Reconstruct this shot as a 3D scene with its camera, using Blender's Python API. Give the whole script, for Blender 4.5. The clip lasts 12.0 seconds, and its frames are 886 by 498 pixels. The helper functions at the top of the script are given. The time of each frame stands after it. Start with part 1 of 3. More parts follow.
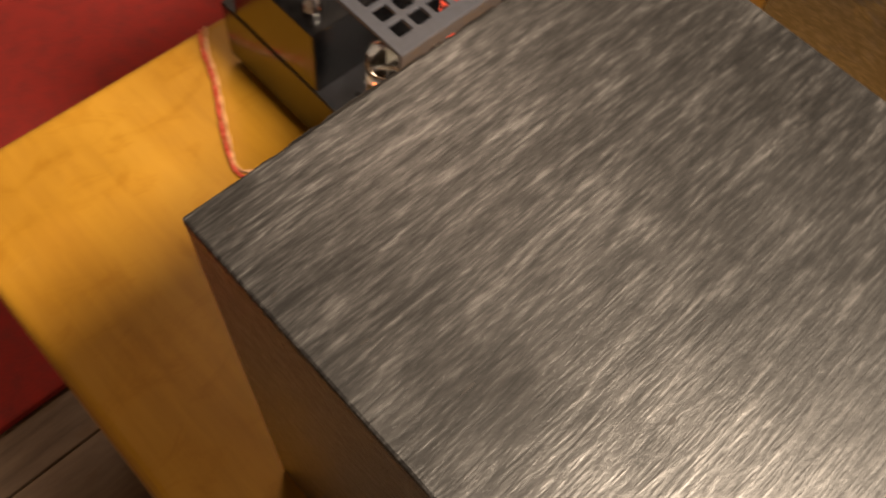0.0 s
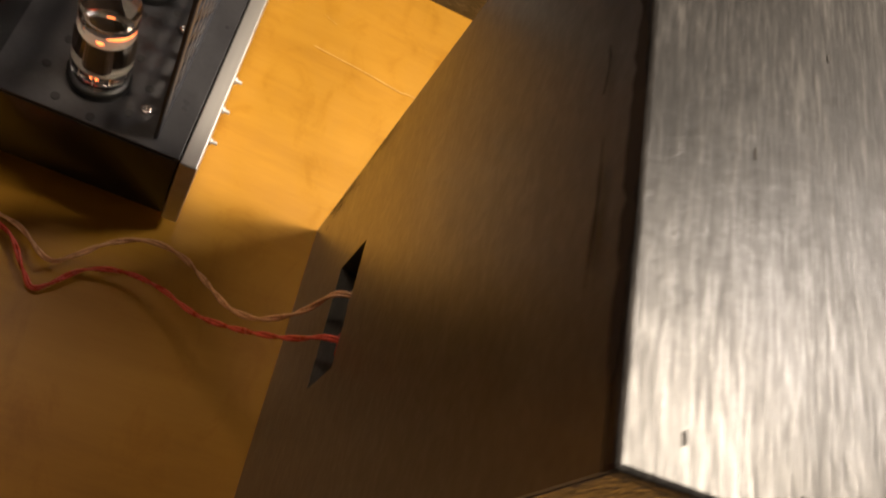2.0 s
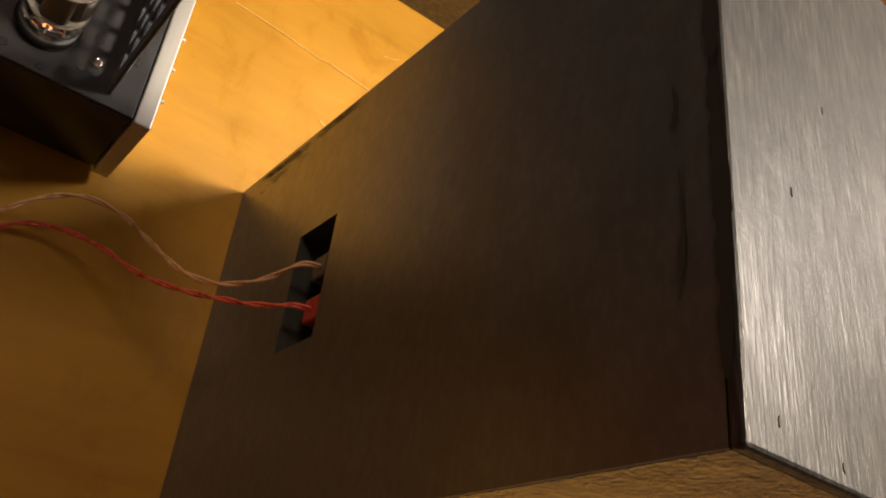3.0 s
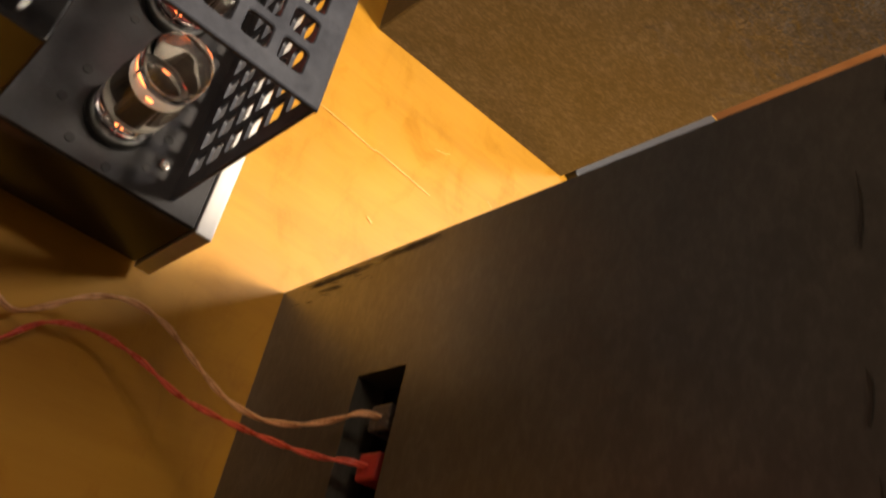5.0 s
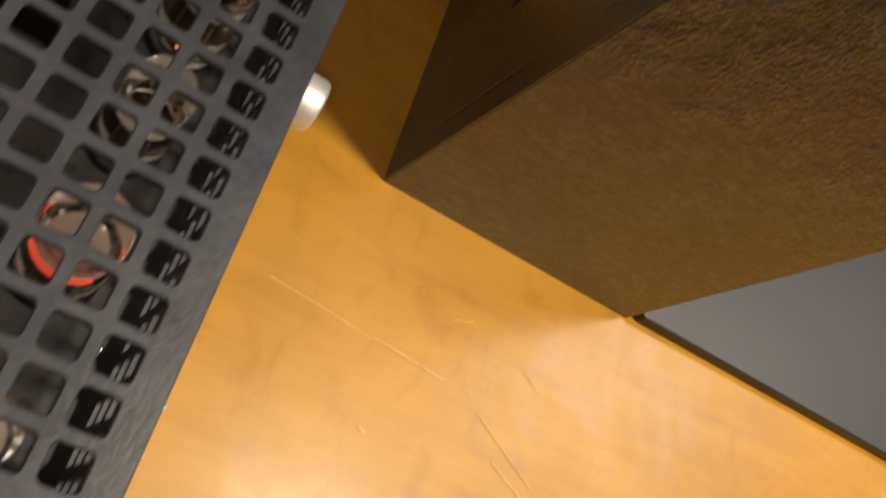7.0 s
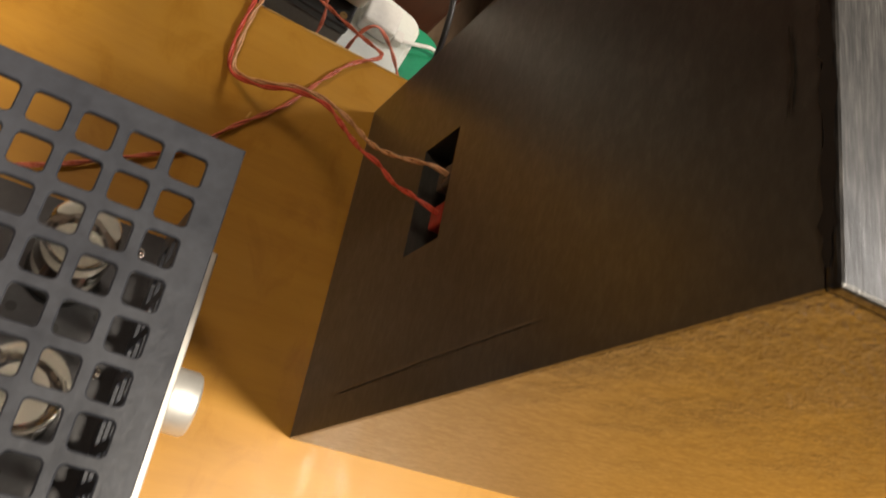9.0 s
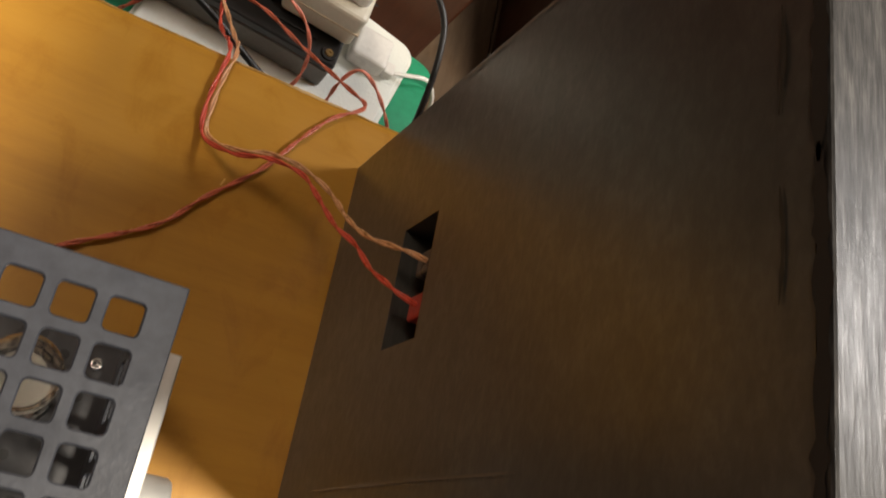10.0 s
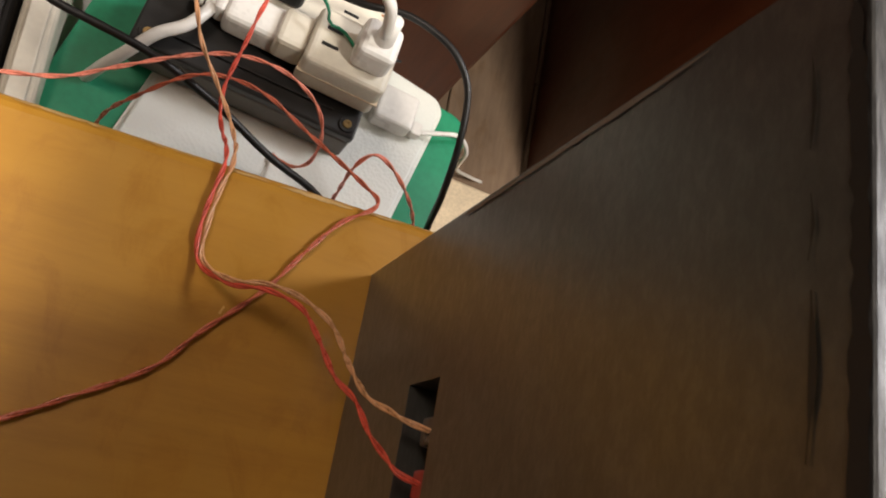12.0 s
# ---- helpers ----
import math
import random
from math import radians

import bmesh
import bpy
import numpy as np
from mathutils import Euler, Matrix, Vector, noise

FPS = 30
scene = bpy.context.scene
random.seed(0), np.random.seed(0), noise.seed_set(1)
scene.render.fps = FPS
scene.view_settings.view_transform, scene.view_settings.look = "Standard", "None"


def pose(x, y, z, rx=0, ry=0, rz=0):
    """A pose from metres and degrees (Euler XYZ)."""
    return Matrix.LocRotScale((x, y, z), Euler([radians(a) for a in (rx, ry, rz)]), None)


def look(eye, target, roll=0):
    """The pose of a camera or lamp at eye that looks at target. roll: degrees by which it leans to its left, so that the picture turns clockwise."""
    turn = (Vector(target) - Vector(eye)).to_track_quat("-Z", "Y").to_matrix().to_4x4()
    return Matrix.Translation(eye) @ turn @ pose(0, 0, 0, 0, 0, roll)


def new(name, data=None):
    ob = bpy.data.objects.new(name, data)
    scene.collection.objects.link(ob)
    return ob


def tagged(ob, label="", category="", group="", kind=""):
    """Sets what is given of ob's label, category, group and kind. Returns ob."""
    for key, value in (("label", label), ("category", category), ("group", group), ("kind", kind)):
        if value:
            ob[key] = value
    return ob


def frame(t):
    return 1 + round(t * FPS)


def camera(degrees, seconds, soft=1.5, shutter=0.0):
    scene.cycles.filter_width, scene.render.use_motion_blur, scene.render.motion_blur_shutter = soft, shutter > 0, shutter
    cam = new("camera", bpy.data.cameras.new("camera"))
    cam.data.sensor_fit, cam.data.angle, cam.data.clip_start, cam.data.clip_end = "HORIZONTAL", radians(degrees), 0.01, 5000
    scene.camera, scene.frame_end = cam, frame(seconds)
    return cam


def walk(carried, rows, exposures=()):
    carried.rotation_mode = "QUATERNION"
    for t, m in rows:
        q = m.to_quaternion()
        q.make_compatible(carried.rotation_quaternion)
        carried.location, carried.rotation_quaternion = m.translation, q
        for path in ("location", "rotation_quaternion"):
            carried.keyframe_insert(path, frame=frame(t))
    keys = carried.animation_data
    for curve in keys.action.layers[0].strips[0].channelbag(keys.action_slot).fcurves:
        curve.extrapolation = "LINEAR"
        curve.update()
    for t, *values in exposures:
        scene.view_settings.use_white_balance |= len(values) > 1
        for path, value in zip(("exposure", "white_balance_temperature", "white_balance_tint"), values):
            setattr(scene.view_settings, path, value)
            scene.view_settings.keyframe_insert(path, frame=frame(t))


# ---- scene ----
cam = camera(55.6, 12.0, 1.9, 0.5)
PATH = [
    (0, (0.104, -0.195, 0.435), (-0.478, 0.533, -1.335), 9.3),
    (0.5, (0.068, -0.201, 0.419), (-0.202, 0.682, -1.356), 18.9),
    (1, (0.031, -0.198, 0.4), (0.003, 0.78, -1.344), 27.9),
    (1.5, (-0.013, -0.194, 0.364), (0.262, 0.874, -1.304), 38.1),
    (2, (-0.058, -0.197, 0.345), (0.517, 0.812, -1.284), 47.3),
    (2.5, (-0.092, -0.208, 0.338), (0.755, 0.763, -1.191), 56.9),
    (4.5, (-0.154, -0.188, 0.32), (0.927, 0.847, -1.007), 69.8),
    (5, (-0.155, -0.164, 0.308), (0.887, 0.871, -1.049), 69.4),
    (5.5, (-0.149, -0.128, 0.308), (0.834, 0.884, -1.11), 68.8),
    (6, (-0.139, -0.093, 0.301), (0.77, 0.884, -1.189), 68.0),
    (6.5, (-0.131, -0.066, 0.301), (0.733, 0.892, -1.228), 67.0),
    (6.8, (-0.122, -0.047, 0.31), (0.696, 0.894, -1.254), 65.0),
    (7, (-0.117, -0.028, 0.321), (0.678, 0.881, -1.274), 65.2),
    (7.2, (-0.11, -0.017, 0.327), (0.656, 0.884, -1.286), 63.9),
    (8.8, (-0.113, 0.092, 0.341), (0.686, 0.952, -1.278), 60.8),
    (9, (-0.115, 0.103, 0.343), (0.692, 0.949, -1.28), 61.0),
    (9.5, (-0.111, 0.129, 0.344), (0.689, 0.947, -1.296), 60.7),
    (10, (-0.11, 0.151, 0.345), (0.683, 0.938, -1.314), 61.3),
    (10.5, (-0.11, 0.177, 0.349), (0.665, 0.926, -1.337), 61.9),
    (11, (-0.106, 0.197, 0.351), (0.641, 0.926, -1.354), 61.5),
    (11.5, (-0.097, 0.216, 0.348), (0.608, 0.922, -1.385), 59.9),
    (12, (-0.095, 0.229, 0.343), (0.565, 0.903, -1.421), 58.3),
]
EXPOSURES = [(0.0, 0.7, 7100, 18), (1.5, 0.33, 6750, 16), (2.5, 0.33, 6750, 15), (4.5, 0.75, 6750, 15), (6.5, 0.2, 6900, 11), (7.2, -0.05, 6600, 11), (8.8, 0.42, 6300, 11), (12.0, 0.62, 5950, 13)]
walk(cam, [(t, look(eye, target, roll)) for t, eye, target, roll in PATH], EXPOSURES)


# ---- light ----
world = bpy.data.worlds.new("room_dark")
scene.world = world
world.use_nodes = True
world.node_tree.nodes["Background"].inputs[0].default_value = (1.0, 0.8, 0.6, 1)
world.node_tree.nodes["Background"].inputs[1].default_value = 0.02


def lamp(name, kind, power, colour, size, m):
    data = bpy.data.lights.new(name, kind)
    data.energy, data.color = power, colour
    if kind == "AREA":
        data.shape, data.size = "DISK", size
    else:
        data.shadow_soft_size = size
    ob = new(name, data)
    ob.matrix_world = m
    return ob


# the hanging lamp before the table, a wide dim fill added unseen below the ceiling, and the lamp farther down the room
lamp("hanging_lamp_light", "AREA", 11.8, (1.0, 0.87, 0.67), 0.18, look((0.385, 0.06, 0.90), (0.15, 0.06, 0.0)))
lamp("ceiling_fill_light", "AREA", 7.5, (1.0, 0.80, 0.60), 0.6, look((-0.80, 0.75, 1.85), (-0.1, 0.3, 0.0)))
lamp("far_lamp_light", "AREA", 36.0, (1.0, 0.93, 0.84), 0.6, look((1.75, 1.05, 1.95), (1.6, 1.1, 0.0)))


# ---- materials ----
def material(name):
    m = bpy.data.materials.new(name)
    m.use_nodes = True
    nt = m.node_tree
    return m, nt, nt.nodes["Principled BSDF"]


def link(nt, a, b):
    nt.links.new(a, b)


def texture(nt, kind, scale, stretch=(1, 1, 1), detail=4.0, rough=0.6, distort=0.0):
    """A noise or wave texture in object coordinates, squeezed along the axes."""
    tc = nt.nodes.new("ShaderNodeTexCoord")
    mp = nt.nodes.new("ShaderNodeMapping")
    mp.inputs["Scale"].default_value = stretch
    link(nt, tc.outputs["Object"], mp.inputs["Vector"])
    tx = nt.nodes.new(kind)
    link(nt, mp.outputs["Vector"], tx.inputs["Vector"])
    tx.inputs["Scale"].default_value = scale
    if kind == "ShaderNodeTexNoise":
        tx.inputs["Detail"].default_value = detail
        tx.inputs["Roughness"].default_value = rough
        tx.inputs["Distortion"].default_value = distort
    return tx


def ramp(nt, fac, stops):
    r = nt.nodes.new("ShaderNodeValToRGB")
    el = r.color_ramp.elements
    while len(el) < len(stops):
        el.new(0.5)
    for e, (p, c) in zip(el, stops):
        e.position = p
        e.color = (c, c, c, 1) if isinstance(c, (int, float)) else (*c, 1)
    link(nt, fac, r.inputs["Fac"])
    return r.outputs["Color"]


def mix(nt, fac, a, b, mode="MIX"):
    n = nt.nodes.new("ShaderNodeMix")
    n.data_type, n.blend_type = "RGBA", mode
    for sock, v in ((n.inputs[0], fac), (n.inputs[6], a), (n.inputs[7], b)):
        if hasattr(v, "is_linked"):
            link(nt, v, sock)
        elif isinstance(v, (int, float)):
            sock.default_value = v
        else:
            sock.default_value = (*v, 1)
    return n.outputs[2]


def bump(nt, bsdf, height, strength, distance, below=None):
    b = nt.nodes.new("ShaderNodeBump")
    b.inputs["Strength"].default_value = strength
    b.inputs["Distance"].default_value = distance
    link(nt, height, b.inputs["Height"])
    if below is not None:
        link(nt, below, b.inputs["Normal"])
    link(nt, b.outputs["Normal"], bsdf.inputs["Normal"])
    return b.outputs["Normal"]


def plain(name, colour, rough=0.5, metal=0.0, grain=60.0, vary=0.15, relief=0.1, coat=0.0, stretch=(1, 1, 1), drift=0.08):
    """A surface with grain and blotches at two scales."""
    m, nt, b = material(name)
    fine = texture(nt, "ShaderNodeTexNoise", grain * 8, stretch)
    broad = texture(nt, "ShaderNodeTexNoise", grain, stretch, 3.0)
    both = mix(nt, 0.5, fine.outputs["Fac"], broad.outputs["Fac"])
    dark = tuple(c * (1 - vary) for c in colour)
    light = tuple(min(1, c * (1 + vary)) for c in colour)
    link(nt, ramp(nt, both, [(0.35, dark), (0.65, light)]), b.inputs["Base Color"])
    link(nt, ramp(nt, broad.outputs["Fac"], [(0.3, max(0.02, rough - drift)), (0.7, min(1, rough + drift))]), b.inputs["Roughness"])
    b.inputs["Metallic"].default_value = metal
    b.inputs["Coat Weight"].default_value = coat
    if relief:
        bump(nt, b, fine.outputs["Fac"], relief, 0.001)
    return m


def brushed_paint(name, stretch, relief=0.5, fleck=0.10, body=0.02, tint=(1.0, 0.97, 0.94), gloss=(0.55, 0.26), shine=(0.2, 0.6), coat=0.0, lumps=0.0, clumps=0.0, spread=1.0, coat_rough=0.30):
    """Charcoal paint laid on by brush: strokes, ridges, dry patches, a soft gloss and, where asked, thick lumps that thin out downwards."""
    m, nt, b = material(name)
    strokes = texture(nt, "ShaderNodeTexNoise", 1150, stretch, 4.0, 0.6, 0.3)
    coarse = texture(nt, "ShaderNodeTexNoise", 420, stretch, 4.0, 0.6, 0.5)
    patch = texture(nt, "ShaderNodeTexNoise", 24, (1, 1, 1), 4.0)
    blotch = texture(nt, "ShaderNodeTexNoise", 95, tuple((1 + v) / 2 for v in stretch), 3.0)
    specks = texture(nt, "ShaderNodeTexNoise", 620, (1, 1, 1), 3.0)
    both = mix(nt, 0.45, strokes.outputs["Fac"], coarse.outputs["Fac"])
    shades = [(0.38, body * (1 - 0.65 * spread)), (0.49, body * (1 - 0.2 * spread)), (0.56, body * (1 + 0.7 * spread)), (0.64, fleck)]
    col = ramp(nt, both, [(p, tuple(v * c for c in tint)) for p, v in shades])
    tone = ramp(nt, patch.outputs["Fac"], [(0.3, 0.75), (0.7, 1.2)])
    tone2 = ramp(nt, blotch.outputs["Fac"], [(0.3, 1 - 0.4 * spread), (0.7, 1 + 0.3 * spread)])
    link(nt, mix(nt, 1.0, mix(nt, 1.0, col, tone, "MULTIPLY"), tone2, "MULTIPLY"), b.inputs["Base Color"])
    rough = mix(nt, 0.3, ramp(nt, both, [(0.38, gloss[0]), (0.62, gloss[1])]), ramp(nt, patch.outputs["Fac"], [(0.3, gloss[1]), (0.7, gloss[0])]))
    link(nt, rough, b.inputs["Roughness"])
    link(nt, ramp(nt, both, [(0.40, shine[0]), (0.60, shine[1])]), b.inputs["Specular IOR Level"])
    b.inputs["Coat Weight"].default_value = coat
    b.inputs["Coat Roughness"].default_value = coat_rough
    worn = mix(nt, 1.0, both, ramp(nt, patch.outputs["Fac"], [(0.32, 0.35), (0.62, 1.0)]), "MULTIPLY")
    normal = bump(nt, b, worn, relief, 0.0011)
    normal = bump(nt, b, specks.outputs["Fac"], 0.12, 0.0004, normal)
    if lumps:
        # thick, lumpy paint on the upper half
        sep = nt.nodes.new("ShaderNodeSeparateXYZ")
        tc = nt.nodes.new("ShaderNodeTexCoord")
        link(nt, tc.outputs["Object"], sep.inputs["Vector"])
        lump = texture(nt, "ShaderNodeTexNoise", 760, (0.8, 1, 0.6), 3.0, 0.55, 0.4)
        edge = mix(nt, 0.35, ramp(nt, sep.outputs["Z"], [(0.05, 0.0), (0.19, 1.0)]), ramp(nt, patch.outputs["Fac"], [(0.35, 0.0), (0.65, 1.0)]))
        thick = mix(nt, 1.0, lump.outputs["Fac"], ramp(nt, edge, [(0.58, 0.005), (0.88, 1.0)]), "MULTIPLY")
        normal = bump(nt, b, thick, lumps, 0.0022, normal)
    if clumps:
        broad = texture(nt, "ShaderNodeTexNoise", 60, (1, 1, 0.25), 4.0, 0.6, 0.6)
        normal = bump(nt, b, broad.outputs["Fac"], clumps, 0.004, normal)
    if coat:
        link(nt, normal, b.inputs["Coat Normal"])
    return m


def wood(name, dark, mid, light, stretch, rough=0.35, scale=14.0, coat=0.3, relief=0.06, shine=0.5):
    m, nt, b = material(name)
    grain = texture(nt, "ShaderNodeTexNoise", scale, stretch, 6.0, 0.6, 1.2)
    fibre = texture(nt, "ShaderNodeTexNoise", scale * 9, stretch, 4.0, 0.7)
    cloud = texture(nt, "ShaderNodeTexNoise", 7, (1, 1, 1), 3.0)
    stain = texture(nt, "ShaderNodeTexNoise", 48, (1, 0.6, 1), 5.0, 0.65, 0.8)
    both = mix(nt, 0.35, grain.outputs["Fac"], fibre.outputs["Fac"])
    col = ramp(nt, both, [(0.30, dark), (0.50, mid), (0.72, light)])
    tone = ramp(nt, cloud.outputs["Fac"], [(0.3, 0.86), (0.7, 1.1)])
    soil = ramp(nt, stain.outputs["Fac"], [(0.30, (0.86, 0.80, 0.70)), (0.48, (1.0, 1.0, 1.0)), (0.66, (1.0, 1.0, 1.0)), (0.78, (1.06, 1.10, 1.2))])
    link(nt, mix(nt, 1.0, mix(nt, 1.0, col, tone, "MULTIPLY"), soil, "MULTIPLY"), b.inputs["Base Color"])
    dull = mix(nt, 0.5, ramp(nt, cloud.outputs["Fac"], [(0.3, rough - 0.06), (0.7, rough + 0.1)]), ramp(nt, stain.outputs["Fac"], [(0.35, rough - 0.08), (0.65, rough + 0.14)]))
    link(nt, dull, b.inputs["Roughness"])
    b.inputs["Coat Weight"].default_value = coat
    b.inputs["Coat Roughness"].default_value = 0.25
    b.inputs["Specular IOR Level"].default_value = shine
    bump(nt, b, fibre.outputs["Fac"], relief, 0.0006)
    return m


def glass(name, colour=(1, 1, 1), rough=0.0, weight=1.0):
    m, nt, b = material(name)
    b.inputs["Base Color"].default_value = (*colour, 1)
    b.inputs["Transmission Weight"].default_value = weight
    b.inputs["Roughness"].default_value = rough
    b.inputs["IOR"].default_value = 1.3
    return m


def glow(name, colour, strength):
    m, nt, b = material(name)
    b.inputs["Base Color"].default_value = (*colour, 1)
    b.inputs["Emission Color"].default_value = (*colour, 1)
    b.inputs["Emission Strength"].default_value = strength
    return m


# one paint: sides and back coloured lighter than the top, for the table's bounced light
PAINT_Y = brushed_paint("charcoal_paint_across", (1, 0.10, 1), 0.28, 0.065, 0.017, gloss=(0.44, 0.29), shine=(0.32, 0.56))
PAINT_X = brushed_paint("charcoal_paint_along_lit", (0.3, 1, 0.7), 0.18, 0.075, 0.044, (1.0, 0.97, 0.92), (0.46, 0.32), (0.5, 0.6), 0.85, 0.6, 0.05, 0.5, 0.24)
PAINT_Z = brushed_paint("charcoal_paint_smooth_lit", (1, 0.2, 0.4), 0.10, 0.052, 0.038, (1.0, 0.95, 0.80), (0.46, 0.34), (0.5, 0.55), 0.6, spread=0.25)
TABLE = wood("honey_varnished_wood", (0.35, 0.157, 0.014), (0.46, 0.225, 0.021), (0.53, 0.276, 0.031), (0.12, 0.9, 1), 0.36, 11.0, 0.06, shine=0.34)
SCRATCH = plain("raw_scratched_wood", (0.60, 0.35, 0.085), 0.5)
WORN = plain("rubbed_varnish", (0.58, 0.38, 0.15), 0.45)
BLACK_GLOSS = plain("glossy_black_enamel", (0.008, 0.008, 0.009), 0.16, relief=0.02, grain=25)
BLACK_STEEL = plain("satin_black_steel", (0.018, 0.018, 0.020), 0.38, 0.0, 40, relief=0.05)
CAGE = plain("dark_grey_powder_coat", (0.032, 0.036, 0.048), 0.42, 0.1, 60, 0.2, 0.12)
KNOB = plain("turned_aluminium", (0.80, 0.80, 0.79), 0.45, 0.7, 30, 0.06, 0.03)
ALU = plain("brushed_aluminium", (0.62, 0.61, 0.59), 0.42, 0.9, 30, 0.08, 0.05, stretch=(1, 0.05, 1))
DECK = plain("satin_grey_deck", (0.034, 0.034, 0.038), 0.34, 0.0, 60, 0.15, 0.06)
CHROME = plain("bright_chrome", (0.8, 0.8, 0.8), 0.12, 1.0, 30, 0.03, 0)
RUBBER = plain("black_rubber", (0.012, 0.012, 0.012), 0.7)
BLACK_PLASTIC = plain("black_plastic", (0.010, 0.010, 0.010), 0.42)
RED_PLASTIC = plain("red_plastic", (0.42, 0.035, 0.03), 0.35)
SMOKE_PLASTIC = plain("smoky_grey_plastic", (0.07, 0.06, 0.055), 0.3)
COPPER_WIRE = plain("copper_in_clear_sleeve", (0.70, 0.38, 0.19), 0.3, 0.0, 200, 0.25)
RED_WIRE = plain("red_wire_sleeve", (0.68, 0.10, 0.06), 0.3, 0.0, 200, 0.25)
SALMON_WIRE = plain("salmon_red_wire_sleeve", (0.82, 0.27, 0.18), 0.3, 0.0, 200, 0.25)
BROWN_WIRE = plain("brown_red_wire_sleeve", (0.56, 0.14, 0.075), 0.3, 0.0, 200, 0.25)
PALE = plain("scuffed_paint", (0.16, 0.13, 0.10), 0.6)
THIN = plain("thin_dark_paint", (0.017, 0.014, 0.010), 0.55)
CHIP_SHADE = plain("bare_wood_and_edge_shade", (0.012, 0.009, 0.007), 0.7)
GLASS = glass("clear_tube_glass")
PLATE = plain("grey_tube_plate", (0.050, 0.036, 0.024), 0.45, 0.4)
GETTER = plain("silver_getter_mirror", (0.75, 0.74, 0.72), 0.12, 1.0, 40, 0.05, 0)
MICA = plain("pale_mica_disc", (0.22, 0.2, 0.17), 0.3)
HEATER = glow("glowing_heater", (1.0, 0.22, 0.06), 2.6)
WHITE_PLASTIC = plain("cream_white_plastic", (0.72, 0.68, 0.58), 0.35, 0.0, 40, 0.06, 0.03)
PURE_WHITE = plain("white_plastic", (0.80, 0.79, 0.76), 0.32, 0.0, 40, 0.05, 0.03)
GREEN = plain("green_plastic", (0.02, 0.26, 0.13), 0.4, 0.0, 30, 0.12, 0.04)
SLAB = plain("dark_grey_satin_plastic", (0.014, 0.016, 0.020), 0.44, 0.0, 40, 0.1, 0.02, drift=0.015)
CARD = plain("pale_cardboard", (0.62, 0.52, 0.38), 0.8)
FLOOR = wood("old_dark_floorboard", (0.085, 0.055, 0.036), (0.19, 0.130, 0.085), (0.30, 0.22, 0.15), (1, 0.12, 1), 0.5, 12.0, 0.1, 0.15)
DARKWOOD = wood("dark_red_brown_wood", (0.035, 0.009, 0.003), (0.075, 0.020, 0.007), (0.12, 0.034, 0.011), (1, 1, 0.12), 0.35, 14.0)
CABINET = wood("orange_brown_cabinet_wood", (0.22, 0.085, 0.025), (0.32, 0.13, 0.04), (0.42, 0.18, 0.06), (1, 1, 0.12), 0.35, 12.0)
RED_RUG = plain("red_rug_pile", (0.27, 0.018, 0.013), 0.9, 0.0, 70, 0.3, 0.6)
PLASTER = plain("warm_plaster", (0.40, 0.355, 0.30), 0.85, 0.0, 4, 0.06, 0.1)

# frosted sheet: a translucent, slightly milky plastic
FROST, nt_f, b_f = material("frosted_bubble_plastic")
b_f.inputs["Base Color"].default_value = (0.86, 0.89, 0.85, 1)
b_f.inputs["Roughness"].default_value = 0.35
b_f.inputs["Transmission Weight"].default_value = 0.08
bub = nt_f.nodes.new("ShaderNodeTexVoronoi")
tcf = nt_f.nodes.new("ShaderNodeTexCoord")
link(nt_f, tcf.outputs["Object"], bub.inputs["Vector"])
bub.inputs["Scale"].default_value = 460
bump(nt_f, b_f, bub.outputs["Distance"], 0.35, 0.0009)


# ---- building helpers ----
def finish(ob, mat, smooth=False):
    ob.data.materials.append(mat)
    if smooth:
        for p in ob.data.polygons:
            p.use_smooth = True
    return ob


def part(name, bm, mat, parent=None, label="", smooth=False):
    me = bpy.data.meshes.new(name)
    bmesh.ops.recalc_face_normals(bm, faces=bm.faces)
    bm.to_mesh(me)
    bm.free()
    ob = new(name, me)
    finish(ob, mat, smooth)
    if parent is not None:
        ob.parent = parent
    if label:
        tagged(ob, label)
    return ob


def thing(name, label, category, group="", kind="", place=(0, 0, 0), turn=0):
    ob = new(name)
    ob.matrix_world = pose(*place, 0, 0, turn)
    return tagged(ob, label, category, group, kind)


def box(lo, hi, bevel=0.001, segments=2, bm=None):
    bm = bm or bmesh.new()
    size = [b - a for a, b in zip(lo, hi)]
    mid = [(a + b) / 2 for a, b in zip(lo, hi)]
    made = bmesh.ops.create_cube(bm, size=1, matrix=Matrix.Translation(mid) @ Matrix.Diagonal((*size, 1)))
    if bevel:
        vs = set(made["verts"])
        edges = [e for e in bm.edges if e.verts[0] in vs]
        bmesh.ops.bevel(bm, geom=edges, offset=bevel, segments=segments, profile=0.5, affect="EDGES")
    return bm


def lathe(profile, steps=32, m=Matrix.Identity(4), bm=None):
    """A turned solid about z from (radius, height) pairs."""
    bm = bm or bmesh.new()
    rings = []
    for r, h in profile:
        if r < 1e-6:
            rings.append([bm.verts.new(m @ Vector((0, 0, h)))])
        else:
            rings.append([bm.verts.new(m @ Vector((r * math.cos(a), r * math.sin(a), h))) for a in [i * math.tau / steps for i in range(steps)]])
    for a, b in zip(rings, rings[1:]):
        for i in range(steps):
            j = (i + 1) % steps
            if len(a) == 1 and len(b) > 1:
                bm.faces.new((a[0], b[i], b[j]))
            elif len(b) == 1 and len(a) > 1:
                bm.faces.new((a[i], a[j], b[0]))
            elif len(a) > 1:
                bm.faces.new((a[i], a[j], b[j], b[i]))
    return bm


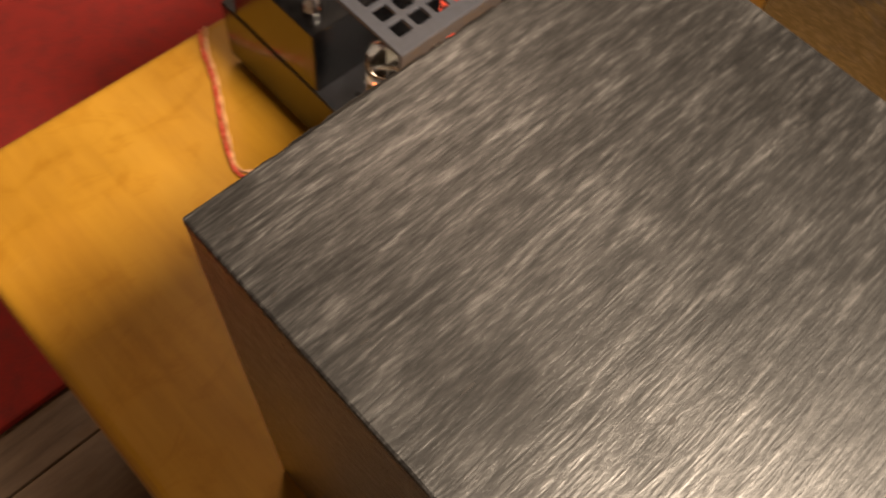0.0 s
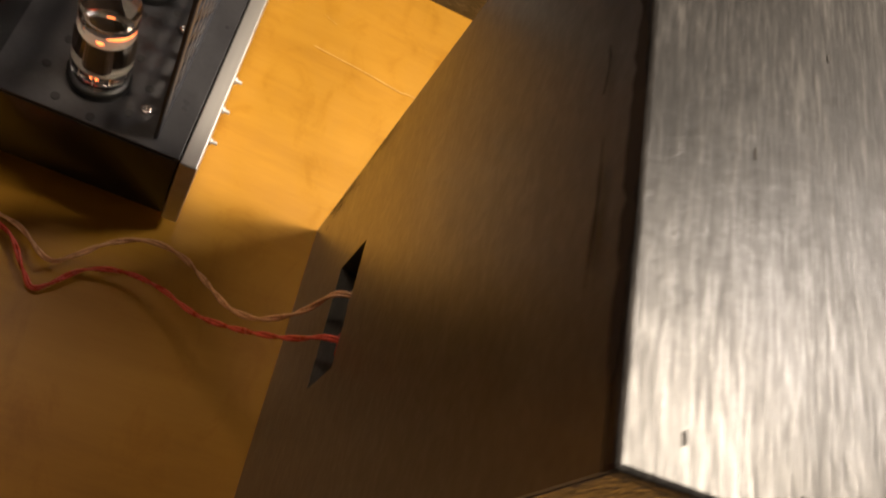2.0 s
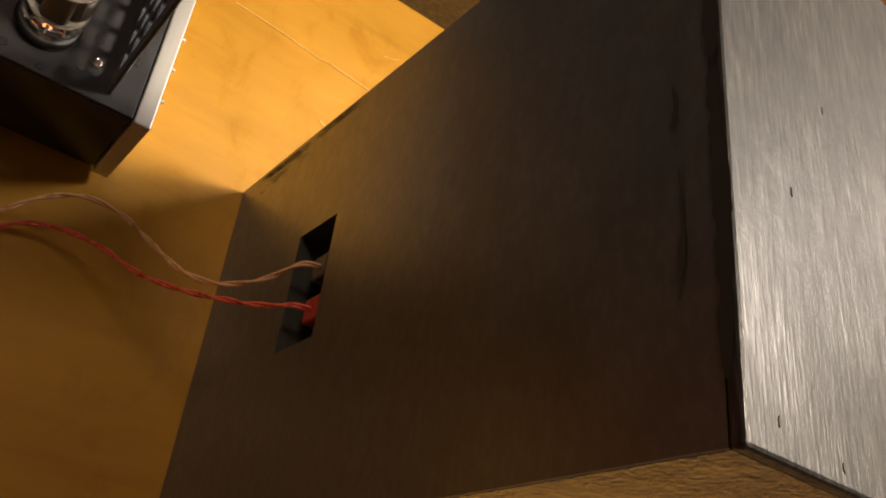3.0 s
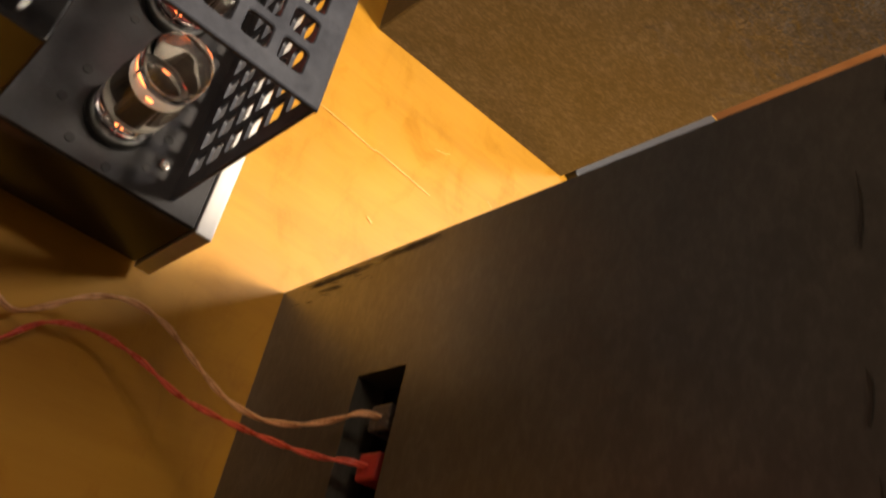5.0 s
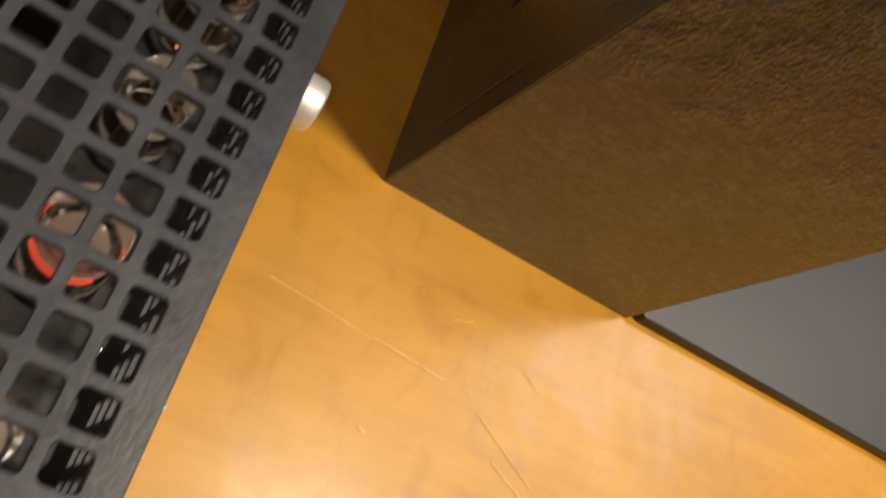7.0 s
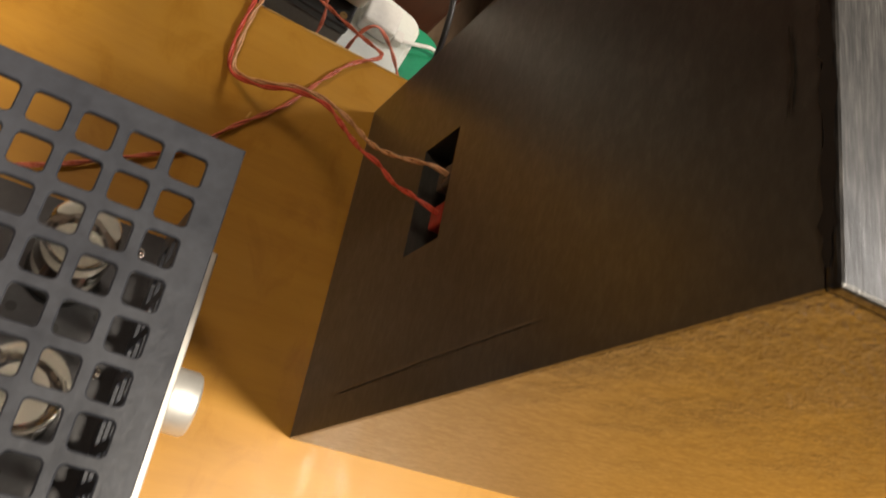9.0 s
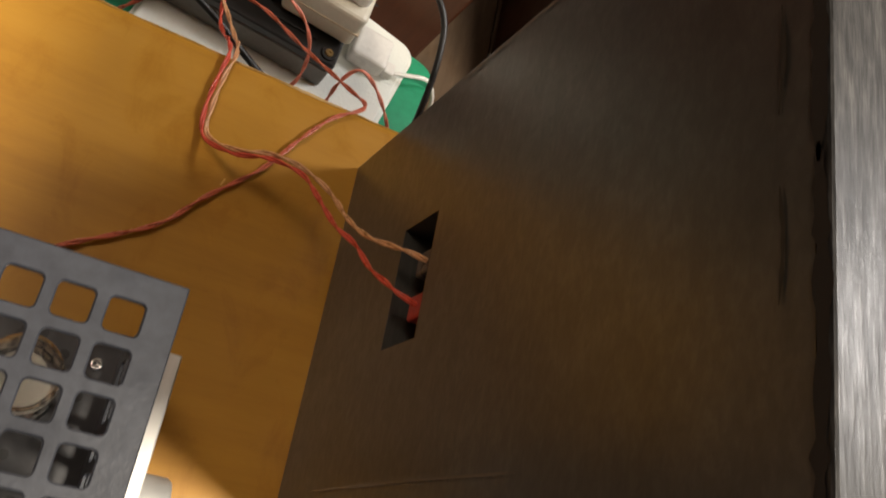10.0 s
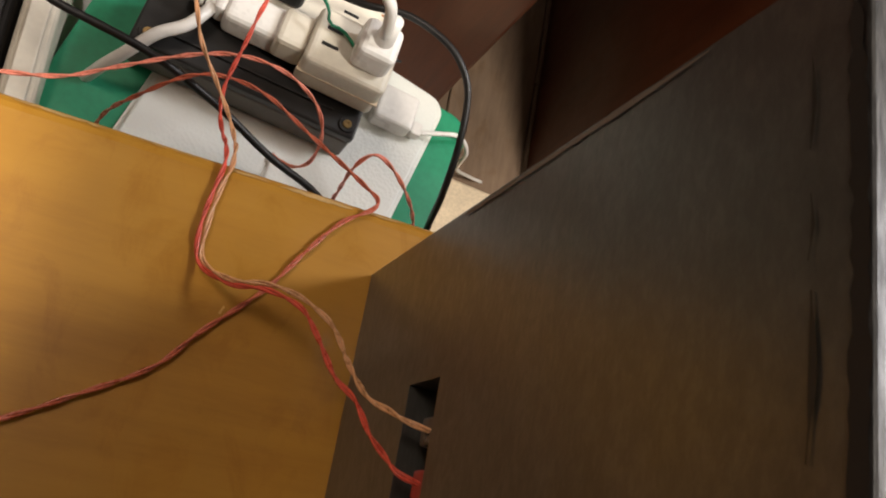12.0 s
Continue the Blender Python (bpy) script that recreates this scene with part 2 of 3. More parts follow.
def outline_slab(points, z0, z1, bevel=0.003, segments=3):
    """A flat slab from an outline in plan, with rounded rims."""
    bm = bmesh.new()
    low = [bm.verts.new((x, y, z0)) for x, y in points]
    f = bm.faces.new(low)
    up = bmesh.ops.extrude_face_region(bm, geom=[f])
    top = [v for v in up["geom"] if isinstance(v, bmesh.types.BMVert)]
    bmesh.ops.translate(bm, verts=top, vec=(0, 0, z1 - z0))
    rim = [e for e in bm.edges if abs(e.verts[0].co.z - e.verts[1].co.z) < 1e-6]
    if bevel:
        bmesh.ops.bevel(bm, geom=rim, offset=bevel, segments=segments, profile=0.5, affect="EDGES")
    return bm


def round_rect(x0, y0, x1, y1, r, n=8):
    pts = []
    for cx, cy, a0 in ((x1 - r, y1 - r, 0), (x0 + r, y1 - r, 90), (x0 + r, y0 + r, 180), (x1 - r, y0 + r, 270)):
        for i in range(n + 1):
            a = radians(a0 + 90 * i / n)
            pts.append((cx + r * math.cos(a), cy + r * math.sin(a)))
    return pts


def spline(points, step=0.002):
    """Points at even steps along a smooth curve through the given ones."""
    p = [Vector(q) for q in points]
    p = [2 * p[0] - p[1]] + p + [2 * p[-1] - p[-2]]
    fine = []
    for i in range(1, len(p) - 2):
        for k in range(24):
            t = k / 24
            a, b, c, d = p[i - 1], p[i], p[i + 1], p[i + 2]
            fine.append(0.5 * (2 * b + (c - a) * t + (2 * a - 5 * b + 4 * c - d) * t * t + (3 * b - a - 3 * c + d) * t ** 3))
    fine.append(p[-2])
    out, left = [fine[0]], 0.0
    for a, b in zip(fine, fine[1:]):
        length = (b - a).length
        while left + length >= step and length > 1e-9:
            a = a + (b - a) * ((step - left) / length)
            length = (b - a).length
            out.append(a)
            left = 0.0
        left += length
    return out


def tube_mesh(paths, radius, sides=8, bm=None):
    """Round tubes along lists of points."""
    bm = bm or bmesh.new()
    for pts in paths:
        rings, side = [], None
        for i, p in enumerate(pts):
            way = (pts[min(i + 1, len(pts) - 1)] - pts[max(i - 1, 0)]).normalized()
            ref = side if side is not None else (Vector((0, 0, 1)) if abs(way.z) < 0.9 else Vector((1, 0, 0)))
            side = (ref - way * ref.dot(way)).normalized()
            other = way.cross(side)
            rings.append([bm.verts.new(p + radius * (math.cos(a) * side + math.sin(a) * other)) for a in [k * math.tau / sides for k in range(sides)]])
        for a, b in zip(rings, rings[1:]):
            for k in range(sides):
                j = (k + 1) % sides
                bm.faces.new((a[k], a[j], b[j], b[k]))
        bm.faces.new(rings[0])
        bm.faces.new(rings[-1])
    return bm


def cord(name, points, radius, mat, label, category="cable", sides=10):
    ob = part(name, tube_mesh([spline(points, 0.004)], radius, sides), mat, None, label, True)
    return tagged(ob, label, category)


def twisted_wire(name, points, radius, mat, other, label, pitch=0.030):
    """Two thin strands twisted round one another."""
    line = spline(points, 0.0011)
    strands = ([], [])
    side = None
    for i, p in enumerate(line):
        way = (line[min(i + 1, len(line) - 1)] - line[max(i - 1, 0)]).normalized()
        ref = side if side is not None else (Vector((0, 0, 1)) if abs(way.z) < 0.9 else Vector((1, 0, 0)))
        side = (ref - way * ref.dot(way)).normalized()
        up = way.cross(side)
        a = i * 0.0011 / pitch * math.tau
        off = radius * 0.92 * (math.cos(a) * side + math.sin(a) * up)
        strands[0].append(p + off)
        strands[1].append(p - off)
    ob = thing(name, label, "wire")
    part("strand", tube_mesh([strands[0]], radius, 7), mat, ob, "", True)
    part("strand", tube_mesh([strands[1]], radius, 7), other, ob, "", True)
    return ob


def perforated(rows, cols, pitch, hole, start, edge, thick, m):
    """A sheet in the xy plane with square, rounded holes. start: centre of the first hole; edge: x0, y0, x1, y1 of the sheet."""
    verts, faces = [], []
    r, h = hole * 0.16, hole / 2

    def add(x, y):
        verts.append((x, y))
        return len(verts) - 1

    def cell(cx, cy, x0, y0, x1, y1, with_hole):
        c = [add(x1, y1), add(x0, y1), add(x0, y0), add(x1, y0)]
        if not with_hole:
            faces.append(tuple(c))
            return
        inner = []
        for k, (sx, sy) in enumerate(((1, 1), (-1, 1), (-1, -1), (1, -1))):
            ox, oy = cx + sx * (h - r), cy + sy * (h - r)
            inner.append([add(ox + r * math.cos(radians(90 * k + a)), oy + r * math.sin(radians(90 * k + a))) for a in (0, 30, 60, 90)])
        for k in range(4):
            n = inner[k]
            for a, b in zip(n, n[1:]):
                faces.append((c[k], b, a))
            nx = inner[(k + 1) % 4]
            faces.append((c[k], c[(k + 1) % 4], nx[0], n[-1]))

    xs = [edge[0]] + [start[0] + (i - 0.5) * pitch for i in range(cols + 1)] + [edge[2]]
    ys = [edge[1]] + [start[1] + (j - 0.5) * pitch for j in range(rows + 1)] + [edge[3]]
    for i in range(len(xs) - 1):
        for j in range(len(ys) - 1):
            inside = 0 < i <= cols and 0 < j <= rows
            cell((xs[i] + xs[i + 1]) / 2, (ys[j] + ys[j + 1]) / 2, xs[i], ys[j], xs[i + 1], ys[j + 1], inside)
    bm = bmesh.new()
    vs = [bm.verts.new((x, y, 0)) for x, y in verts]
    for f in faces:
        bm.faces.new([vs[k] for k in f])
    bmesh.ops.remove_doubles(bm, verts=bm.verts, dist=1e-5)
    bmesh.ops.recalc_face_normals(bm, faces=bm.faces)
    rim = [e for e in bm.edges if len(e.link_faces) == 1]
    top = bmesh.ops.duplicate(bm, geom=list(bm.verts) + list(bm.edges) + list(bm.faces))
    twin = top["vert_map"]
    for e in rim:
        a, b = e.verts
        bm.faces.new((a, b, twin[b], twin[a]))
    for v in [g for g in top["geom"] if isinstance(g, bmesh.types.BMVert)]:
        v.co.z += thick
    bmesh.ops.recalc_face_normals(bm, faces=bm.faces)
    sharp = [e for e in bm.edges if len(e.link_faces) == 2 and e.calc_face_angle(0) > 1.2 and e.verts[0].co.z + e.verts[1].co.z > thick]
    bmesh.ops.bevel(bm, geom=sharp, offset=0.0004, segments=1, affect="EDGES")
    bmesh.ops.transform(bm, matrix=m, verts=bm.verts)
    return bm


# ---- the room ----
FZ = -0.33


def structure(name, bm, mat, label, category):
    return tagged(part(name, bm, mat, None, label), label, category, kind="structure")


structure("floor", box((-1.8, -2.0, FZ - 0.05), (2.6, 2.0, FZ - 0.012), 0), FLOOR, "dark gaps under old wooden floorboards", "floor")
structure("wall_north", box((-1.8, 2.0, FZ - 0.05), (2.6, 2.1, 2.1), 0), PLASTER, "plain warm plaster wall of the room", "wall")
structure("wall_south", box((-1.8, -2.1, FZ - 0.05), (2.6, -2.0, 2.1), 0), PLASTER, "plain warm plaster wall of the room", "wall")
structure("wall_west", box((-1.9, -2.1, FZ - 0.05), (-1.8, 2.1, 2.1), 0), PLASTER, "plain warm plaster wall of the room", "wall")
structure("wall_east", box((2.6, -2.1, FZ - 0.05), (2.7, 2.1, 2.1), 0), PLASTER, "plain warm plaster wall of the room", "wall")
structure("ceiling", box((-1.9, -2.1, 2.1), (2.7, 2.1, 2.2), 0), PLASTER, "plain pale ceiling of the room", "ceiling")

rug = outline_slab(round_rect(-1.35, -0.80, -0.268, 0.30, 0.02, 4), FZ, FZ + 0.012, 0.004, 2)
tagged(part("rug", rug, RED_RUG, None), "red woven rug on the wooden floor beneath the table", "rug")

# ---- the low table ----
table = thing("low_table", "low honey-coloured varnished wooden table with rounded corners", "table", place=(0, 0, 0))
part("tabletop", outline_slab(round_rect(-0.265, -0.220, 0.66, 0.369, 0.035, 10), -0.028, 0, 0.007, 4), TABLE, table)
for lx in (-0.20, 0.59):
    for ly in (-0.15, 0.295):
        part("leg", box((lx - 0.025, ly - 0.025, FZ), (lx + 0.025, ly + 0.025, -0.028), 0.004), TABLE, table)
for ly in (-0.15, 0.295):
    part("apron", box((-0.175, ly - 0.009, -0.09), (0.565, ly + 0.009, -0.028), 0.002), TABLE, table)
for lx in (-0.20, 0.59):
    part("apron", box((lx - 0.009, -0.125, -0.09), (lx + 0.009, 0.27, -0.028), 0.002), TABLE, table)


def scratch(points, width):
    bm = bmesh.new()
    line = spline([(x, y, 0.0004) for x, y in points], 0.004)
    pairs = []
    for i, p in enumerate(line):
        way = (line[min(i + 1, len(line) - 1)] - line[max(i - 1, 0)]).normalized()
        off = Vector((-way.y, way.x, 0)) * width * random.uniform(0.25, 0.6)
        pairs.append((bm.verts.new(p + off), bm.verts.new(p - off)))
    for a, b in zip(pairs, pairs[1:]):
        bm.faces.new((a[0], a[1], b[1], b[0]))
    part("scratch", bm, SCRATCH, table, "pale scratch in the varnish")


scratch([(-0.03, 0.102), (0.0, 0.100), (0.023, 0.0975), (0.027, 0.0985), (0.066, 0.095)], 0.0008)
scratch([(0.073, 0.110), (0.0745, 0.113)], 0.002)
scratch([(0.069, 0.113), (0.0715, 0.1145)], 0.0018)
for sx, sy, ex, ey, w in ((0.086, 0.088, 0.125, 0.066, 0.0006), (0.100, 0.070, 0.150, 0.046, 0.0010), (0.122, 0.058, 0.141, 0.049, 0.0022), (0.03, 0.06, 0.034, 0.058, 0.0012), (0.02, 0.066, 0.022, 0.066, 0.0012),
                          (0.06, 0.125, 0.072, 0.130, 0.0005), (0.105, 0.118, 0.118, 0.111, 0.0005), (-0.030, 0.125, -0.022, 0.122, 0.0005), (-0.057, 0.304, -0.056, 0.309, 0.0010)):
    scratch([(sx, sy), ((sx + ex) / 2 + 0.0008, (sy + ey) / 2 - 0.0006), (ex, ey)], w)


def rim_wear(x0, x1, low, high):
    """Varnish rubbed off the rounded end edge of the tabletop."""
    bm = bmesh.new()
    n = max(3, int((x1 - x0) / 0.003))
    rows = []
    for k in range(n + 1):
        fade = min(1.0, 0.1 + k / 3, 0.1 + (n - k) / 3)
        mid = (low + high) / 2 + random.uniform(-4, 4)
        half = (high - low) / 3.6 * fade * random.uniform(0.5, 1.1)
        x = x0 + (x1 - x0) * k / n
        rows.append([bm.verts.new((x, 0.362 + 0.0073 * math.sin(radians(q)), -0.007 + 0.0073 * math.cos(radians(q)))) for q in (mid - half, mid, mid + half)])
    for p, q in zip(rows, rows[1:]):
        for k in range(2):
            bm.faces.new((p[k], p[k + 1], q[k + 1], q[k]))
    part("worn_rim", bm, WORN, table, "pale rubbed edge of the varnish")


for wx0, wx1, wlo, whi in ((-0.21, -0.165, 30, 50), (-0.155, -0.118, 25, 55), (-0.112, -0.078, 34, 52), (-0.070, -0.050, 20, 48), (-0.046, -0.012, 5, 56), (-0.006, 0.012, 24, 50), (0.016, 0.05, 36, 52)):
    rim_wear(wx0, wx1, wlo, whi)


# ---- loudspeakers ----
def loudspeaker(name, x0, y0, depth, width, height, cup_y, cup_z, group, label, chips=(), wear_shade=(), taper=0.0):
    """A brush-painted box: four boards, a baffle, and an inset back with a sunk terminal cup."""
    s = thing(name, label, "loudspeaker", group, place=(x0, y0, 0))
    t, lid = 0.015, 0.0035
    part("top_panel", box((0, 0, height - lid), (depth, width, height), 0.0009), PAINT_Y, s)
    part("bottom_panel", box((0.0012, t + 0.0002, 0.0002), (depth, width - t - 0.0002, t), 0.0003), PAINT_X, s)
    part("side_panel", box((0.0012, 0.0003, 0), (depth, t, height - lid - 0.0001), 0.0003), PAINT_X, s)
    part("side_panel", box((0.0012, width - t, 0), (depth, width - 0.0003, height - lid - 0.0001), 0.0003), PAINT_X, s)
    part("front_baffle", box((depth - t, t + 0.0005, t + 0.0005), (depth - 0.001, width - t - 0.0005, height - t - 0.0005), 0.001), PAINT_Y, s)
    for px, py, pw, pl in chips:
        part("paint_chip", outline_slab([(px + pw * math.cos(q) * random.uniform(0.7, 1.2), py + pl * math.sin(q) * random.uniform(0.7, 1.2)) for q in [k * math.tau / 9 for k in range(9)]], height - 0.0005, height + 0.0002, 0), CHIP_SHADE, s, "dark chip in the paint")
    a, b = 0.0004, width - 0.0004
    c, d = 0.0002, height - lid - 0.0002
    cy0, cy1, cz0, cz1 = cup_y - 0.024, cup_y + 0.024, cup_z - 0.013, cup_z + 0.013
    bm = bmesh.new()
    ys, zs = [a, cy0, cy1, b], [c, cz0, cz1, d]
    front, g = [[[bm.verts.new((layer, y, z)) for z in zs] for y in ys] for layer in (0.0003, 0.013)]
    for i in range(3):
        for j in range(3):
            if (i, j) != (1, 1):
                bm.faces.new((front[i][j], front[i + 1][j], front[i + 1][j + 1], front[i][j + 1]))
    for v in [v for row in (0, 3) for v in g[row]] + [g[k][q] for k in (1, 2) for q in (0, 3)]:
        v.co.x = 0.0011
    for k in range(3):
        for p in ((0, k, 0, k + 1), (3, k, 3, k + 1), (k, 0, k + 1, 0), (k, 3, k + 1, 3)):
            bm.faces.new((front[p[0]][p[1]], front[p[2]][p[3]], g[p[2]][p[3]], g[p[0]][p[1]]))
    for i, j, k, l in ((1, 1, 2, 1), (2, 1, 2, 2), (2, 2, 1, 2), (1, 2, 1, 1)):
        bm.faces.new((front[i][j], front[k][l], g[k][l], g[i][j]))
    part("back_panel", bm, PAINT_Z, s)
    # worn streaks; the long dark strips at the lid paint its edge's shade
    for y0, z0, y1, z1, w, mat in wear_shade:
        bm = bmesh.new()
        line = spline([(-0.0002, y0, z0), (-0.0002, (y0 + y1) / 2, (z0 + z1) / 2 + 0.0008), (-0.0002, y1, z1)], 0.003)
        pairs = []
        for i, p in enumerate(line):
            lean = Vector((0, z1 - z0, y0 - y1)).normalized() * w * random.uniform(0.25, 0.7) * min(1, 0.25 + i / 4, 0.25 + (len(line) - 1 - i) / 4)
            pairs.append((bm.verts.new(p + lean), bm.verts.new(p - lean)))
        for p, q in zip(pairs, pairs[1:]):
            bm.faces.new((p[0], p[1], q[1], q[0]))
        part("worn_and_shaded_edge", bm, mat, s, "streak of wear and edge shade on the paint")
    cup = part("terminal_cup", box((0.026, cy0, cz0), (0.028, cy1, cz1), 0), BLACK_PLASTIC, s, "sunk black plastic terminal cup")
    for lo, hi in (((0.0135, cy0 - 0.002, cz0 - 0.002), (0.028, cy0, cz1 + 0.002)), ((0.0135, cy1, cz0 - 0.002), (0.028, cy1 + 0.002, cz1 + 0.002)),
                   ((0.0135, cy0, cz0 - 0.002), (0.028, cy1, cz0)), ((0.0135, cy0, cz1), (0.028, cy1, cz1 + 0.002))):
        part("cup_wall", box(lo, hi, 0), BLACK_PLASTIC, cup)
    for dy, mat, lab in ((-0.0085, RED_PLASTIC, "red spring clip"), (0.0085, SMOKE_PLASTIC, "smoky grey spring clip")):
        clip = box((0.004, cup_y + dy - 0.0048, cup_z - 0.003), (0.027, cup_y + dy + 0.0048, cup_z + 0.008), 0.0012)
        for v in clip.verts:
            if v.co.x < 0.008:
                v.co.z -= 0.0025
        part("spring_clip", clip, mat, cup, lab)
    for piece in s.children:
        # the side board is drawn in a little towards the front
        for v in piece.data.vertices:
            v.co.y += taper * max(0.0, v.co.x / depth) * (1 - v.co.y / width)
    return s


loudspeaker("loudspeaker", 0.0, -0.164, 0.161, 0.164, 0.26, 0.086, 0.088, "pair of loudspeakers",
            "charcoal brush-painted wooden loudspeaker, near the open end of the amplifier",
            ((0.010, 0.007, 0.0005, 0.0012), (0.030, 0.004, 0.0005, 0.001), (0.052, 0.012, 0.0004, 0.0015), (0.075, 0.022, 0.0004, 0.0022), (0.110, 0.050, 0.0005, 0.0012), (0.022, 0.060, 0.0003, 0.0014), (0.040, 0.092, 0.0003, 0.0012)),
            ((0.1605, 0.020, 0.1600, 0.065, 0.0016, CHIP_SHADE), (0.1560, 0.030, 0.1545, 0.050, 0.0010, CHIP_SHADE), (0.1610, 0.070, 0.1612, 0.105, 0.0016, CHIP_SHADE), (0.012, 0.2572, 0.085, 0.2574, 0.0034, CHIP_SHADE), (0.080, 0.2574, 0.160, 0.2571, 0.0032, CHIP_SHADE), (0.030, 0.2480, 0.062, 0.2484, 0.0013, THIN), (0.070, 0.2470, 0.082, 0.2474, 0.0014, THIN), (0.110, 0.2476, 0.132, 0.2480, 0.0010, THIN)) + tuple(
                (q, z, q + random.uniform(-0.0012, 0.0012), z + random.uniform(0.004, 0.010), random.uniform(0.0005, 0.0013), CHIP_SHADE) for q, z in [(0.1632 - random.uniform(0.002, 0.011), 0.012 + 0.0052 * k) for k in range(12)]))
loudspeaker("loudspeaker", 0.002, 0.170, 0.160, 0.1685, 0.26, 0.0865, 0.088, "pair of loudspeakers",
            "charcoal brush-painted wooden loudspeaker, near the power tap", (),
            ((0.0140, 0.036, 0.0148, 0.110, 0.0011, PALE), (0.0148, 0.110, 0.0146, 0.174, 0.0006, PALE), (0.004, 0.2572, 0.070, 0.2574, 0.0034, CHIP_SHADE), (0.066, 0.2574, 0.160, 0.2570, 0.0036, CHIP_SHADE), (0.040, 0.2492, 0.064, 0.2490, 0.0012, THIN), (0.080, 0.2485, 0.107, 0.2488, 0.0013, THIN), (0.112, 0.2480, 0.124, 0.2483, 0.0011, THIN), (0.132, 0.2480, 0.152, 0.2478, 0.0010, THIN), (0.1660, 0.10, 0.1665, 0.22, 0.0014, PALE)), 0.005)

board = outline_slab(round_rect(0.0, 0.0, 0.40, 0.165, 0.004, 4), 0.0, 0.009, 0.001, 2)
flat = part("flat_board", board, SLAB)
flat.matrix_world = pose(0.166, 0.1765, 0, 0, 0, 2.1)
tagged(flat, "thin dark grey satin board lying flat before the loudspeaker", "board")

# ---- the amplifier ----
amp = thing("tube_amplifier", "black tube amplifier with perforated grey cage and aluminium front", "amplifier")
AY0, AY1 = -0.0255, 0.2145
part("chassis", box((-0.228, AY0, 0.008), (-0.0672, AY1, 0.0529), 0.0008), BLACK_GLOSS, amp)
part("deck_plate", box((-0.2275, AY0 + 0.0005, 0.0531), (-0.0674, AY1 - 0.0005, 0.0540), 0.0003), DECK, amp, "satin dark grey deck plate")
part("front_panel", box((-0.0668, AY0 - 0.001, 0.006), (-0.0600, AY1 + 0.001, 0.0545), 0.0006), ALU, amp, "brushed aluminium front panel")
for fx in (-0.215, -0.085):
    for fy in (-0.008, 0.197):
        part("foot", lathe([(0, 0), (0.008, 0), (0.009, 0.008), (0, 0.008)], 20, Matrix.Translation((fx, fy, 0))), RUBBER, amp)
turn_x = Matrix.Rotation(radians(90), 4, "Y")
knob = lathe([(0, 0), (0.0118, 0), (0.0120, 0.001), (0.0120, 0.0115), (0.0112, 0.0127), (0, 0.0127)], 48, Matrix.Translation((-0.0600, 0.166, 0.029)) @ turn_x)
part("volume_knob", knob, KNOB, amp, "turned aluminium knob", True)
for sy in (-0.006, 0.0105, 0.027):
    pin = lathe([(0, 0), (0.0016, 0), (0.0016, 0.001), (0.0008, 0.0012), (0.0008, 0.0030), (0, 0.0034)], 16, Matrix.Translation((-0.0600, sy, 0.045)) @ turn_x)
    part("switch_pin", pin, KNOB, amp, "small chrome switch pin", True)
part("transformer_cover", box((-0.214, AY0 + 0.001, 0.0541), (-0.139, 0.075, 0.100), 0.0012), BLACK_GLOSS, amp, "glossy black transformer cover")
part("transformer_cover", box((-0.214, 0.115, 0.0541), (-0.139, AY1 - 0.030, 0.100), 0.0012), BLACK_GLOSS, amp, "glossy black transformer cover")
for sx, sy in ((-0.152, -0.014), (-0.202, -0.014), (-0.152, 0.062), (-0.202, 0.062)):
    part("dome_nut", lathe([(0, 0.100), (0.0052, 0.100), (0.0052, 0.104), (0.0042, 0.1075), (0.002, 0.110), (0, 0.1105)], 12, Matrix.Translation((sx, sy, 0))), CHROME, amp)

# the cage: a folded sheet, open at both ends
cage = perforated(19, 11, 0.01175, 0.0084, (-0.2077, -0.0095), (-0.2200, -0.0205, -0.0775, 0.2135), 0.0016, Matrix.Translation((0, 0, 0.1368)))
part("cage_top", cage, CAGE, amp, "perforated grey cage top")
wall_m = Matrix(((0, 0, 1, 0), (1, 0, 0, 0), (0, 1, 0, 0), (0, 0, 0, 1)))
for wx, wlab in ((-0.0791, "perforated front of the cage"), (-0.2200, "perforated back of the cage")):
    w = perforated(6, 19, 0.01175, 0.0084, (-0.0095, 0.066), (-0.0205, 0.0541, 0.2135, 0.1367), 0.0015, Matrix.Translation((wx, 0, 0)) @ wall_m)
    part("cage_wall", w, CAGE, amp, wlab)


